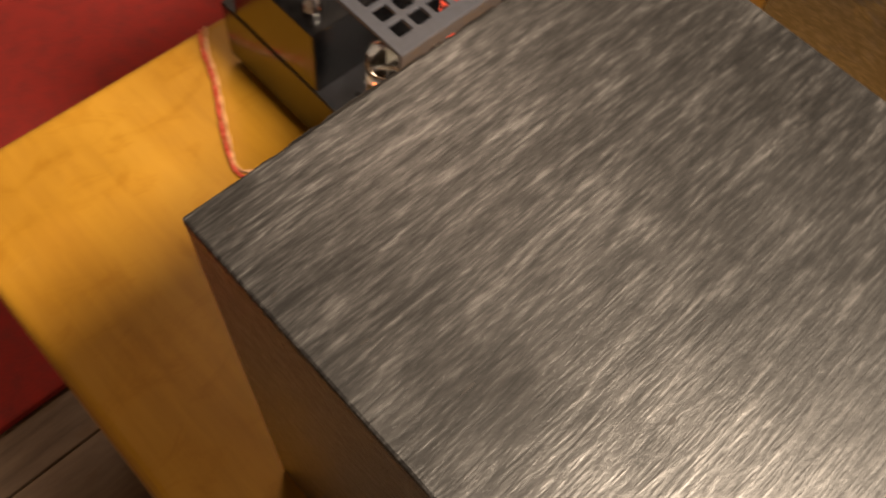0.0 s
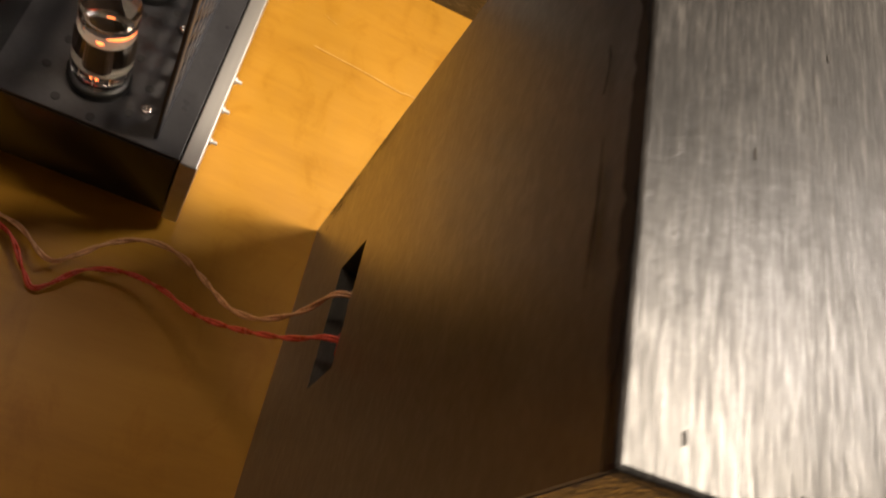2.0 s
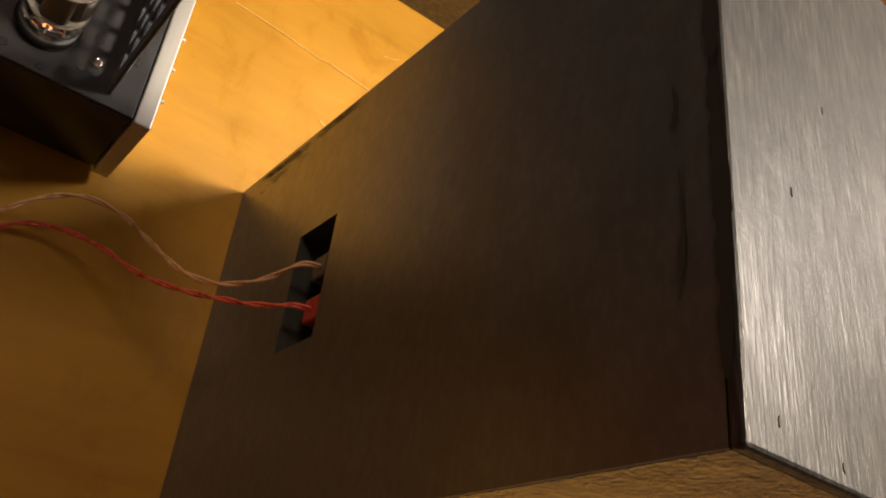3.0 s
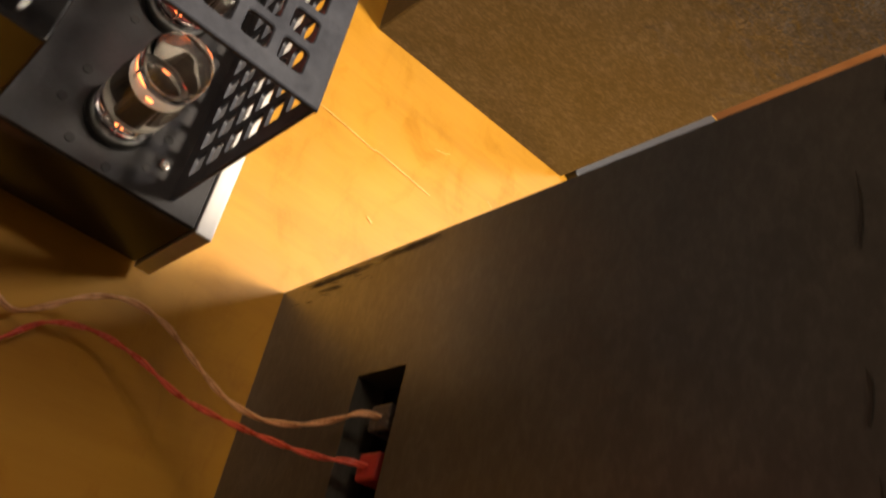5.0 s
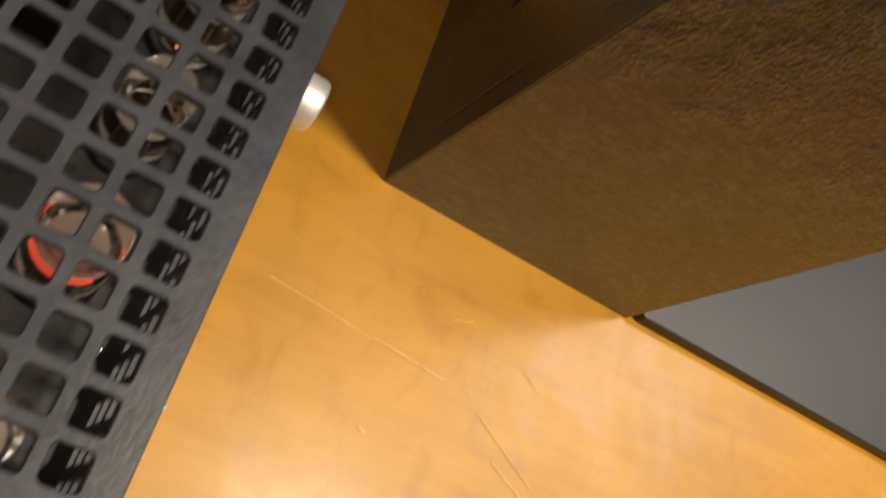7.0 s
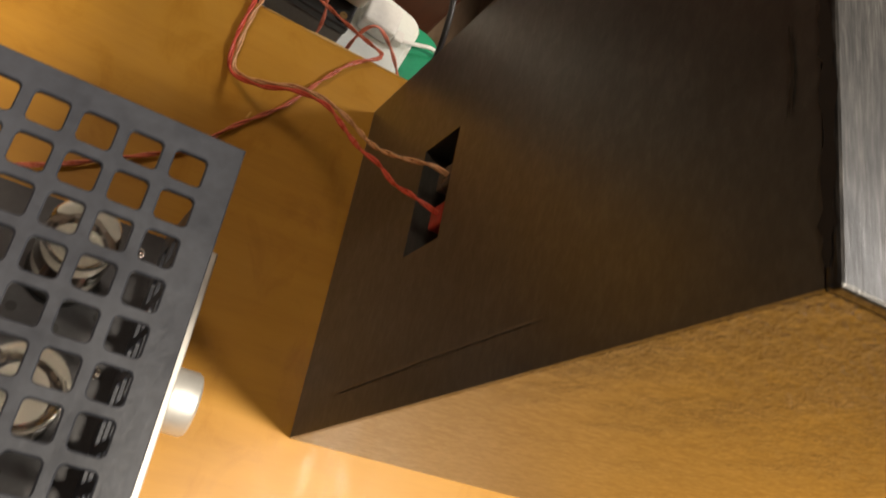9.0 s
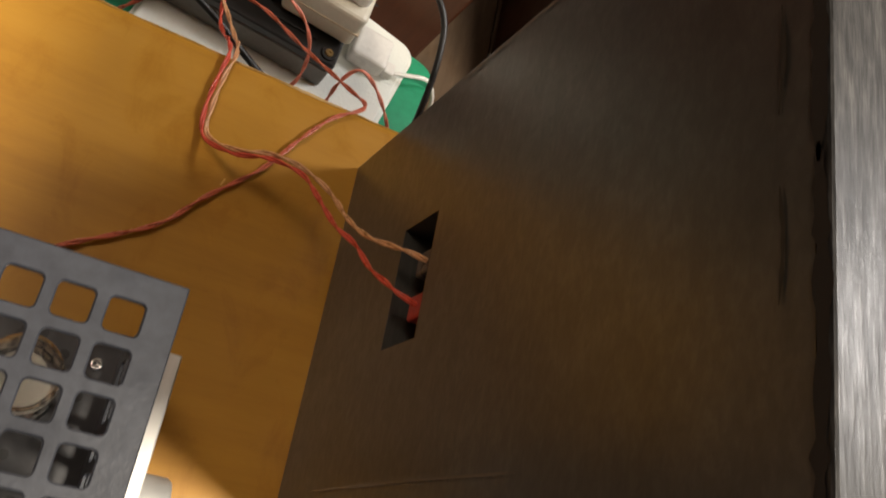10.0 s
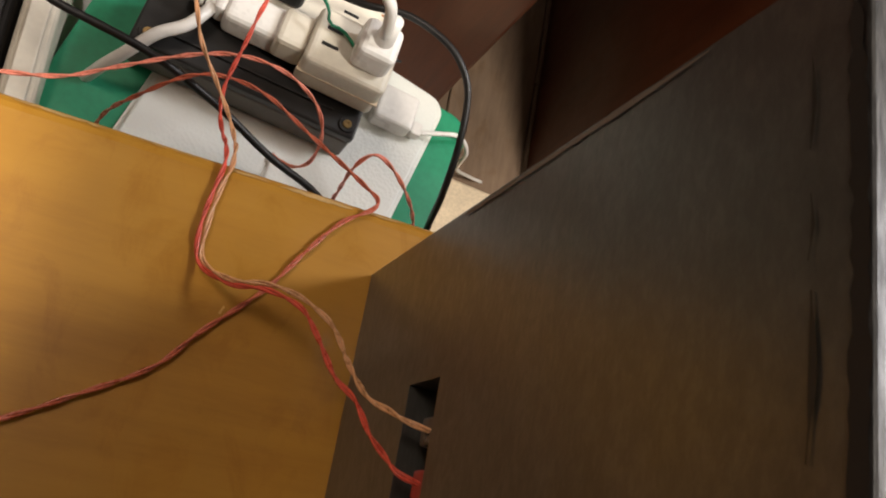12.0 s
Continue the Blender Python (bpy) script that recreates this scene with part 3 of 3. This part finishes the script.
def vacuum_tube(x, y, r, h, glow_width, lit):
    """A glass tube on its socket: bulb, plates, mica, getter and heater glow."""
    base = 0.0541
    at = Matrix.Translation((x, y, base))
    t = part("vacuum_tube", lathe([(0, 0), (r * 1.06, 0), (r * 1.06, 0.003), (r * 0.95, 0.004), (0, 0.004)], 28, at), BLACK_PLASTIC, amp, "black tube socket", True)
    outer = [(r * 0.9, 0.0042), (r, 0.008), (r, h * 0.50), (r * 0.95, h * 0.57), (r * 0.90, h * 0.63), (r * 0.92, h * 0.70), (r * 0.95, h * 0.77), (r * 0.93, h * 0.84), (r * 0.80, h * 0.915), (r * 0.55, h * 0.967), (r * 0.25, h * 0.993), (0, h)]
    inner = [(max(0.0, q - 0.0007), max(0.0062, z - 0.0007 * z / h)) for q, z in reversed(outer)]
    inner[-1] = (r * 0.8, 0.0062)
    inner.append((0, 0.0062))
    bulb = part("glass_bulb", lathe([(0, 0.0042)] + outer + inner, 36, at), GLASS, t, "clear glass bulb", True)
    bulb.visible_shadow = False
    for sy in (-1, 1):
        part("plate", box((x - r * 0.27, y + sy * r * 0.34 - r * 0.17, base + 0.014), (x + r * 0.27, y + sy * r * 0.34 + r * 0.17, base + h * 0.53), 0.0008), PLATE, t, "dark grey metal plate")
    for z in (base + 0.0125, base + h * 0.54):
        part("mica_disc", lathe([(0, z), (r * 0.62, z), (r * 0.62, z + 0.0004), (0, z + 0.0004)], 24, Matrix.Translation((x, y, 0))), MICA, t)
    zt = base + h * 0.70
    ring = [Vector((x + r * 0.30 * math.cos(a), y + r * 0.30 * math.sin(a), zt)) for a in [k * math.tau / 20 for k in range(21)]]
    part("getter_ring", tube_mesh([ring], 0.0005, 6), GETTER, t)
    post = [Vector((x - r * 0.30, y, base + h * 0.54)), Vector((x - r * 0.30, y, zt))]
    part("getter_post", tube_mesh([post], 0.0004, 6), GETTER, t)
    for k in range(8):
        a = k * math.tau / 8
        leg = [Vector((x + r * 0.5 * math.cos(a), y + r * 0.5 * math.sin(a), base + 0.005)), Vector((x + r * 0.45 * math.cos(a), y + r * 0.45 * math.sin(a), base + 0.0115))]
        part("lead", tube_mesh([leg], 0.0004, 6), GETTER, t)
    for sy in (-1, 1):
        for z in ((base + 0.0095, base + h * 0.555) if lit else (base + 0.0095,)):
            part("heater", lathe([(0, 0), (0.0007, 0.0002), (0.0010, 0.0008), (0.0008, 0.0015), (0.0004, 0.0019), (0, 0.0020)], 12, Matrix.Translation((x, y + sy * r * 0.38, z))), HEATER, t, "glowing orange heater end")
    if glow_width:
        # red-hot crescents round the plates of the working power tube
        for a0 in (20, 200):
            arc = [Vector((x + r * 0.66 * math.cos(radians(a0 + q)), y + r * 0.66 * math.sin(radians(a0 + q)), 0)) for q in range(0, 121, 12)]
            bm = bmesh.new()
            low = [bm.verts.new(p + Vector((0, 0, base + h * 0.50))) for p in arc]
            high = [bm.verts.new(p * 1.0 + Vector((0, 0, base + h * 0.50 + glow_width))) for p in arc]
            for k in range(len(arc) - 1):
                bm.faces.new((low[k], low[k + 1], high[k + 1], high[k]))
            part("hot_plate", bm, HOT, t, "red-hot plate edge")


HOT = glow("red_hot_metal", (1.0, 0.10, 0.05), 0.55)
TUBES = ((-0.004, 0.0110, 0.053, 0, True), (0.050, 0.0125, 0.058, 0.006, False), (0.097, 0.0110, 0.054, 0, False), (0.144, 0.0125, 0.058, 0, False), (0.190, 0.0110, 0.053, 0, False))
for vy, r, h, g, lit in TUBES:
    vacuum_tube(-0.106, vy, r, h, g, lit)
    for k in range(8):
        a = k * math.tau / 8 + 0.2
        part("vent_hole", lathe([(0, 0.0540), (0.0017, 0.0540), (0.0017, 0.0543), (0, 0.0543)], 12, Matrix.Translation((-0.106 + 0.0185 * math.cos(a), vy + 0.0185 * math.sin(a), 0))), RUBBER, amp)
for k in range(6):
    part("cage_screw", lathe([(0, 0), (0.0022, 0), (0.0020, 0.0012), (0.0009, 0.0012), (0.0008, 0.0006), (0, 0.0006)], 14, Matrix.Translation((-0.0855, -0.010 + k * 0.043, 0.0541))), CHROME, amp, "small chrome screw", True)

# ---- speaker wires ----
R_WIRE = 0.00062
twisted_wire("speaker_wire", [(0.006, -0.0695, 0.089), (-0.002, -0.0705, 0.086), (-0.007, -0.074, 0.076), (-0.014, -0.077, 0.067), (-0.022, -0.076, 0.055), (-0.031, -0.070, 0.043), (-0.040, -0.059, 0.031), (-0.053, -0.047, 0.021), (-0.067, -0.044, 0.017), (-0.080, -0.049, 0.014), (-0.091, -0.058, 0.010), (-0.100, -0.061, 0.005), (-0.116, -0.051, 0.004), (-0.134, -0.050, 0.003), (-0.146, -0.060, 0.003), (-0.158, -0.073, 0.003), (-0.180, -0.064, 0.003), (-0.221, -0.043, 0.003), (-0.243, -0.034, 0.003), (-0.258, -0.025, 0.002), (-0.267, -0.02, -0.01), (-0.272, -0.015, -0.06), (-0.275, -0.01, -0.20)],
             R_WIRE, COPPER_WIRE, COPPER_WIRE, "tan twisted copper speaker wire running over the table")
twisted_wire("speaker_wire", [(0.006, -0.0865, 0.088), (-0.002, -0.087, 0.086), (-0.008, -0.087, 0.078), (-0.016, -0.084, 0.064), (-0.028, -0.078, 0.044), (-0.041, -0.072, 0.030), (-0.056, -0.062, 0.018), (-0.071, -0.057, 0.009), (-0.086, -0.060, 0.004), (-0.099, -0.073, 0.0025), (-0.106, -0.068, 0.0025), (-0.118, -0.0545, 0.0025), (-0.134, -0.0535, 0.0025), (-0.145, -0.063, 0.0025), (-0.155, -0.075, 0.0025), (-0.180, -0.067, 0.0025), (-0.221, -0.0455, 0.0025), (-0.243, -0.037, 0.0025), (-0.258, -0.029, 0.002), (-0.267, -0.024, -0.01), (-0.273, -0.02, -0.06), (-0.277, -0.02, -0.20)],
             R_WIRE, RED_WIRE, RED_WIRE, "red twisted speaker wire running over the table")
twisted_wire("speaker_wire", [(0.008, 0.2645, 0.091), (-0.001, 0.266, 0.090), (-0.005, 0.269, 0.083), (-0.011, 0.274, 0.072), (-0.014, 0.286, 0.054), (-0.018, 0.301, 0.038), (-0.025, 0.308, 0.033), (-0.035, 0.313, 0.029), (-0.046, 0.315, 0.024), (-0.058, 0.315, 0.016), (-0.069, 0.323, 0.003), (-0.071, 0.336, 0.003), (-0.070, 0.354, 0.003), (-0.068, 0.366, 0.002), (-0.068, 0.378, -0.005), (-0.069, 0.386, -0.014), (-0.074, 0.399, -0.02), (-0.084, 0.414, -0.02), (-0.095, 0.428, -0.015), (-0.102, 0.443, -0.01), (-0.11, 0.47, -0.03), (-0.12, 0.52, -0.10)],
             R_WIRE, COPPER_WIRE, COPPER_WIRE, "tan twisted copper speaker wire hanging over the table edge")
twisted_wire("speaker_wire", [(0.008, 0.2478, 0.089), (-0.001, 0.250, 0.089), (-0.004, 0.254, 0.084), (-0.008, 0.262, 0.073), (-0.012, 0.273, 0.063), (-0.019, 0.281, 0.055), (-0.025, 0.296, 0.042), (-0.032, 0.307, 0.034), (-0.045, 0.3125, 0.025), (-0.058, 0.3135, 0.015), (-0.0705, 0.322, 0.0025), (-0.0735, 0.336, 0.0025), (-0.0725, 0.353, 0.0025), (-0.071, 0.366, 0.002), (-0.072, 0.378, -0.006), (-0.074, 0.388, -0.018), (-0.077, 0.400, -0.026), (-0.079, 0.413, -0.022), (-0.076, 0.433, -0.015), (-0.072, 0.457, -0.01), (-0.06, 0.50, -0.03), (-0.05, 0.54, -0.10)],
             R_WIRE, RED_WIRE, RED_WIRE, "red twisted speaker wire hanging over the table edge")
twisted_wire("speaker_wire", [(-0.230, 0.190, 0.003), (-0.180, 0.222, 0.003), (-0.129, 0.243, 0.003), (-0.099, 0.261, 0.003), (-0.076, 0.277, 0.003), (-0.062, 0.295, 0.003), (-0.042, 0.318, 0.002), (-0.029, 0.339, 0.003), (-0.017, 0.356, 0.003), (-0.004, 0.367, 0.003), (-0.002, 0.374, -0.001), (-0.007, 0.380, -0.006), (-0.017, 0.390, -0.014), (-0.037, 0.405, -0.023), (-0.058, 0.418, -0.027), (-0.078, 0.422, -0.030), (-0.095, 0.417, -0.032), (-0.114, 0.408, -0.050), (-0.130, 0.404, -0.085), (-0.135, 0.39, -0.13)],
             R_WIRE, BROWN_WIRE, BROWN_WIRE, "brown-red twisted wire from amplifier to the table end")
twisted_wire("loose_wire", [(-0.173, 0.387, -0.03), (-0.146, 0.395, -0.03), (-0.126, 0.408, -0.03), (-0.098, 0.424, -0.026), (-0.076, 0.432, -0.024), (-0.054, 0.433, -0.026), (-0.035, 0.428, -0.035), (-0.025, 0.420, -0.05), (-0.024, 0.412, -0.07), (-0.031, 0.412, -0.085), (-0.041, 0.420, -0.0965)],
             R_WIRE, SALMON_WIRE, SALMON_WIRE, "salmon twisted wire looping above the power tap")
twisted_wire("loose_wire", [(-0.005, 0.396, -0.0965), (-0.008, 0.396, -0.06), (-0.009, 0.399, -0.03), (-0.002, 0.404, -0.02), (0.013, 0.402, -0.03), (0.030, 0.396, -0.05), (0.043, 0.394, -0.08), (0.046, 0.392, -0.104)],
             R_WIRE, SALMON_WIRE, SALMON_WIRE, "salmon twisted wire arching over the green box")

# ---- the power corner beyond the table end ----
green = thing("storage_box", "green plastic storage box on the floor beside the table", "box", place=(0.077, 0.487, 0), turn=-11)
part("box_body", outline_slab(round_rect(-0.222, -0.150, -0.004, -0.004, 0.014, 6), FZ, -0.112, 0.003, 2), GREEN, green)
part("box_lid", outline_slab(round_rect(-0.226, -0.154, 0.0, 0.0, 0.016, 6), -0.1118, -0.104, 0.002, 2), GREEN, green)

tray = thing("frosted_tray", "frosted bubbly plastic tray turned over on the green box", "tray", place=(0.055, 0.493, 0), turn=-14)
part("tray_rim", outline_slab(round_rect(-0.153, -0.148, 0.002, 0.0, 0.012, 6), -0.1038, -0.1018, 0.0008, 2), FROST, tray)
part("tray_base", outline_slab(round_rect(-0.150, -0.145, -0.001, -0.003, 0.011, 6), -0.1017, -0.0985, 0.0014, 3), FROST, tray)

TURN = -6.0


def adapter(name, label, category, corner):
    return thing(name, label, category, place=corner, turn=TURN)


psu = adapter("power_supply", "black plastic power supply box with brass corner screws", "power supply", (-0.004, 0.433, -0.0983))
# black case coloured grey: the reflection on its front is put into the colour
part("case", box((-0.125, 0.0, 0.0), (0.0, 0.040, 0.020), 0.0015), plain("sheen_grey_black_plastic", (0.13, 0.125, 0.112), 0.5), psu)
part("cover", box((-0.1255, -0.0005, 0.0204), (0.0005, 0.0405, 0.028), 0.0015), BLACK_PLASTIC, psu)
part("cover_rib", box((-0.110, 0.010, 0.0282), (-0.016, 0.012, 0.0295), 0.0005), BLACK_PLASTIC, psu)
BRASS = plain("dull_brass", (0.50, 0.36, 0.16), 0.35, 1.0, 60)
for px in (-0.118, -0.006):
    for py in (0.006, 0.034):
        part("screw_boss", lathe([(0, 0.028), (0.0048, 0.028), (0.0044, 0.0292), (0, 0.0292)], 18, Matrix.Translation((px, py, 0))), BLACK_PLASTIC, psu)
        part("screw", lathe([(0, 0.0293), (0.0026, 0.0293), (0.0024, 0.0302), (0.001, 0.0302), (0.0008, 0.0297), (0, 0.0297)], 14, Matrix.Translation((px, py, 0))), BRASS, psu, "small brass screw")

tap = adapter("power_tap", "cream plastic power tap with sockets behind the power supply", "power tap", (0.006, 0.482, -0.0983))
part("tap_body", box((-0.088, 0.0, 0.0), (0.0, 0.034, 0.030), 0.004, 3), WHITE_PLASTIC, tap)
for k in (2, 3):
    for dy in (0.011, 0.021):
        part("socket_slot", box((-0.132 + k * 0.034 - 0.0045, dy - 0.0009, 0.0298), (-0.132 + k * 0.034 + 0.0045, dy + 0.0009, 0.0303), 0), RUBBER, tap)
part("tap_label", box((-0.085, -0.0004, 0.008), (-0.05, 0.0, 0.022), 0), PURE_WHITE, tap)

cube = adapter("cube_adapter", "cream three-way cube adapter resting on the power supply", "adapter", (0.000, 0.447, -0.0672))
part("cube_body", box((-0.046, 0.0, 0.0), (0.0, 0.034, 0.030), 0.0035, 3), WHITE_PLASTIC, cube)
part("cube_seam", box((-0.0463, -0.0004, 0.0145), (0.0003, 0.0344, 0.0155), 0), CARD, cube)
part("cube_shoulder", box((-0.062, 0.006, 0.004), (-0.0455, 0.028, 0.024), 0.003), WHITE_PLASTIC, cube)
for dy in (0.012, 0.022):
    part("socket_slot", box((-0.040, dy - 0.001, 0.0298), (-0.031, dy + 0.001, 0.0303), 0), RUBBER, cube)

lplug = adapter("mains_plug", "white angled mains plug pushed into the cube adapter", "plug", (-0.003, 0.453, -0.0368))
part("plug_body", box((-0.021, 0.0, 0.0), (0.0, 0.022, 0.020), 0.004, 3), PURE_WHITE, lplug)
part("plug_boot", lathe([(0, 0), (0.0055, 0), (0.0050, 0.006), (0.0034, 0.020), (0, 0.020)], 20, Matrix.Translation((-0.010, 0.011, 0.019))), PURE_WHITE, lplug, "", True)
inv = lplug.matrix_world.inverted()
part("cord", tube_mesh([spline([inv @ Vector(p) for p in ((-0.0155, 0.4575, -0.002), (-0.018, 0.456, 0.012), (-0.024, 0.456, 0.028), (-0.045, 0.465, 0.04), (-0.09, 0.50, 0.03), (-0.13, 0.55, -0.06))], 0.004)], 0.0029, 10), PURE_WHITE, lplug, "white plug cord", True)

splug = adapter("mains_plug", "white mains plug with a ribbed cord sleeve", "plug", (-0.055, 0.462, -0.0685))
part("plug_body", box((-0.034, 0.0, 0.0), (0.0, 0.020, 0.019), 0.004, 3), PURE_WHITE, splug)
part("plug_collar", box((-0.0395, 0.0035, 0.0025), (-0.0335, 0.0165, 0.0165), 0.002), PURE_WHITE, splug)
for k in range(6):
    part("sleeve_rib", lathe([(0, 0), (0.0056 - 0.0003 * k, 0), (0.0056 - 0.0003 * k, 0.0019), (0, 0.0019)], 18, Matrix.Translation((-0.0395 - 0.0029 * k, 0.010, 0.0095)) @ Matrix.Rotation(radians(-90), 4, "Y")), PURE_WHITE, splug)
inv = splug.matrix_world.inverted()
a0 = splug.matrix_world @ Vector((-0.039, 0.010, 0.0095))
part("cord", tube_mesh([spline([inv @ Vector(p) for p in (tuple(a0), (-0.103, 0.458, -0.059), (-0.116, 0.449, -0.063), (-0.128, 0.439, -0.075), (-0.141, 0.433, -0.096), (-0.165, 0.43, -0.16))], 0.004)], 0.0033, 10), PURE_WHITE, splug, "white flat cord", True)

charger = adapter("usb_charger", "small white charger lying on the frosted tray", "charger", (0.032, 0.457, -0.0983))
part("charger_body", box((-0.025, 0.0, 0.0), (0.0, 0.023, 0.015), 0.003, 3), PURE_WHITE, charger)
part("charger_plug", box((0.0, 0.001, 0.003), (0.007, 0.010, 0.011), 0.0015), PURE_WHITE, charger)
cord("white_cable", [(0.0380, 0.4610, -0.091), (0.050, 0.4650, -0.091), (0.066, 0.470, -0.094), (0.086, 0.480, -0.13), (0.115, 0.512, -0.22), (0.153, 0.544, -0.29), (0.178, 0.556, -0.317)], 0.0015, PURE_WHITE, "thin white cable trailing from the charger to the floor")
cord("black_cable", [(-0.19, 0.445, -0.05), (-0.166, 0.432, -0.032), (-0.155, 0.428, -0.030), (-0.117, 0.423, -0.034), (-0.082, 0.415, -0.045), (-0.047, 0.404, -0.062), (-0.017, 0.399, -0.078), (0.003, 0.390, -0.094), (0.02, 0.372, -0.13), (0.03, 0.36, -0.25), (0.04, 0.36, -0.315)], 0.0021, BLACK_PLASTIC, "thick glossy black mains cable slung under the table edge")
cord("black_cable", [(-0.075, 0.512, -0.062), (-0.045, 0.500, -0.045), (-0.024, 0.489, -0.030), (-0.002, 0.486, -0.020), (0.016, 0.478, -0.015), (0.029, 0.469, -0.015), (0.039, 0.455, -0.020), (0.043, 0.431, -0.030), (0.046, 0.409, -0.050), (0.053, 0.400, -0.085), (0.06, 0.39, -0.1), (0.09, 0.375, -0.14), (0.10, 0.37, -0.31)], 0.0020, BLACK_PLASTIC, "glossy black cable looping above the green box")
cord("green_wire", [(-0.075, 0.53, -0.06), (-0.044, 0.483, -0.030), (-0.038, 0.473, -0.033), (-0.030, 0.472, -0.034), (-0.022, 0.466, -0.035), (-0.018, 0.462, -0.037)], 0.0009, GREEN, "thin green earth wire by the cube adapter", "wire", 8)

cord("red_wire", [(-0.020, 0.500, -0.075), (-0.008, 0.497, -0.062), (-0.001, 0.494, -0.059), (0.006, 0.4935, -0.060)], 0.0010, RED_PLASTIC, "short red wire end sticking out behind the tap", "wire", 8)
cord("copper_wire", [(-0.012, 0.520, -0.080), (-0.002, 0.512, -0.066), (0.005, 0.507, -0.060), (0.009, 0.5055, -0.060)], 0.0007, COPPER_WIRE, "short bare copper wire end behind the tap", "wire", 8)
cord("black_wire", [(-0.008, 0.515, -0.095), (0.004, 0.502, -0.085), (0.011, 0.496, -0.080), (0.017, 0.497, -0.081)], 0.0008, BLACK_PLASTIC, "short thin black wire end behind the tap", "wire", 8)
bplug = adapter("mains_plug", "black mains plug pushed into the cream power tap", "plug", (-0.050, 0.494, -0.0682))
part("plug_body", box((-0.026, 0.0, 0.0), (0.0, 0.020, 0.018), 0.004, 3), BLACK_PLASTIC, bplug)
part("plug_boot", lathe([(0, 0), (0.0055, 0), (0.0050, 0.006), (0.0034, 0.018), (0, 0.018)], 20, Matrix.Translation((-0.013, 0.010, 0.0175))), BLACK_PLASTIC, bplug, "", True)
inv = bplug.matrix_world.inverted()
a1 = bplug.matrix_world @ Vector((-0.013, 0.010, 0.033))
part("cord", tube_mesh([spline([inv @ Vector(p) for p in (tuple(a1), (-0.066, 0.512, -0.022), (-0.075, 0.53, -0.02), (-0.10, 0.56, -0.06), (-0.11, 0.59, -0.16), (-0.11, 0.60, -0.31))], 0.004)], 0.0026, 10), BLACK_PLASTIC, bplug, "black plug cord", True)

# things standing left of the tap
def stacked_case(name, label, category, lo, hi, mat, turn=0, strip=None):
    t = thing(name, label, category, place=((lo[0] + hi[0]) / 2, (lo[1] + hi[1]) / 2, 0), turn=turn)
    w, d = (hi[0] - lo[0]) / 2, (hi[1] - lo[1]) / 2
    part("case", box((-w, -d, lo[2]), (w, d, hi[2]), 0.004, 3), mat, t)
    part("rim", box((-w + 0.004, -d + 0.004, hi[2]), (w - 0.004, d - 0.004, hi[2] + 0.003), 0.001), strip or mat, t)
    return t


stacked_case("plastic_case", "upright cream plastic case on the floor", "case", (-0.183, 0.376, FZ), (-0.165, 0.56, -0.085), WHITE_PLASTIC, 4)
stacked_case("metal_case", "upright dark grey case on the floor", "case", (-0.232, 0.376, FZ), (-0.189, 0.58, -0.10), BLACK_STEEL, 4)
stacked_case("plastic_case", "dull grey-green plastic case on the floor", "case", (-0.300, 0.376, FZ), (-0.238, 0.56, -0.085), plain("grey_green_plastic", (0.20, 0.20, 0.15), 0.45), 4)
stacked_case("cardboard_box", "small pale cardboard box on the floor", "box", (0.100, 0.40, FZ), (0.185, 0.548, FZ + 0.02), CARD, -4)

# ---- furniture farther off ----
chest = thing("wooden_chest", "dark red-brown wooden chest behind the power tap", "chest")
part("chest_body", box((-0.60, 0.625, FZ), (0.125, 1.0, -0.02), 0.004), DARKWOOD, chest)
part("chest_lid", box((-0.61, 0.615, -0.0198), (0.135, 1.01, 0.0), 0.004), DARKWOOD, chest)
cab = thing("cupboard", "low orange-brown wooden cupboard with doors", "cupboard")
part("carcass", box((0.226, 0.573, FZ), (1.55, 1.10, 0.17), 0.004), DARKWOOD, cab)
for d0, d1 in ((0.229, 0.562), (0.568, 0.90), (0.906, 1.546)):
    part("door", box((d0, 0.555, FZ + 0.03), (d1, 0.5725, 0.165), 0.003), CABINET, cab)

# ---- floorboards ----
floor = bpy.data.objects["floor"]
boards = {}
for i in range(50):
    start = -2.0 - (i * 0.457) % 1.32
    for j in range(5):
        y0, y1 = max(-2.0, start + j * 1.32), min(2.0, start + (j + 1) * 1.32 - 0.002)
        if y1 - y0 < 0.02:
            continue
        size = round(y1 - y0, 3)
        if size not in boards:
            bm = box((0, 0, -0.012), (0.0865, size, 0.0), 0.0012, 1)
            boards[size] = bpy.data.meshes.new("floorboard")
            bm.to_mesh(boards[size])
            bm.free()
            boards[size].materials.append(FLOOR)
        b = new("floorboard", boards[size])
        b.parent = floor
        b.location = (-1.8 + i * 0.088, y0, FZ)
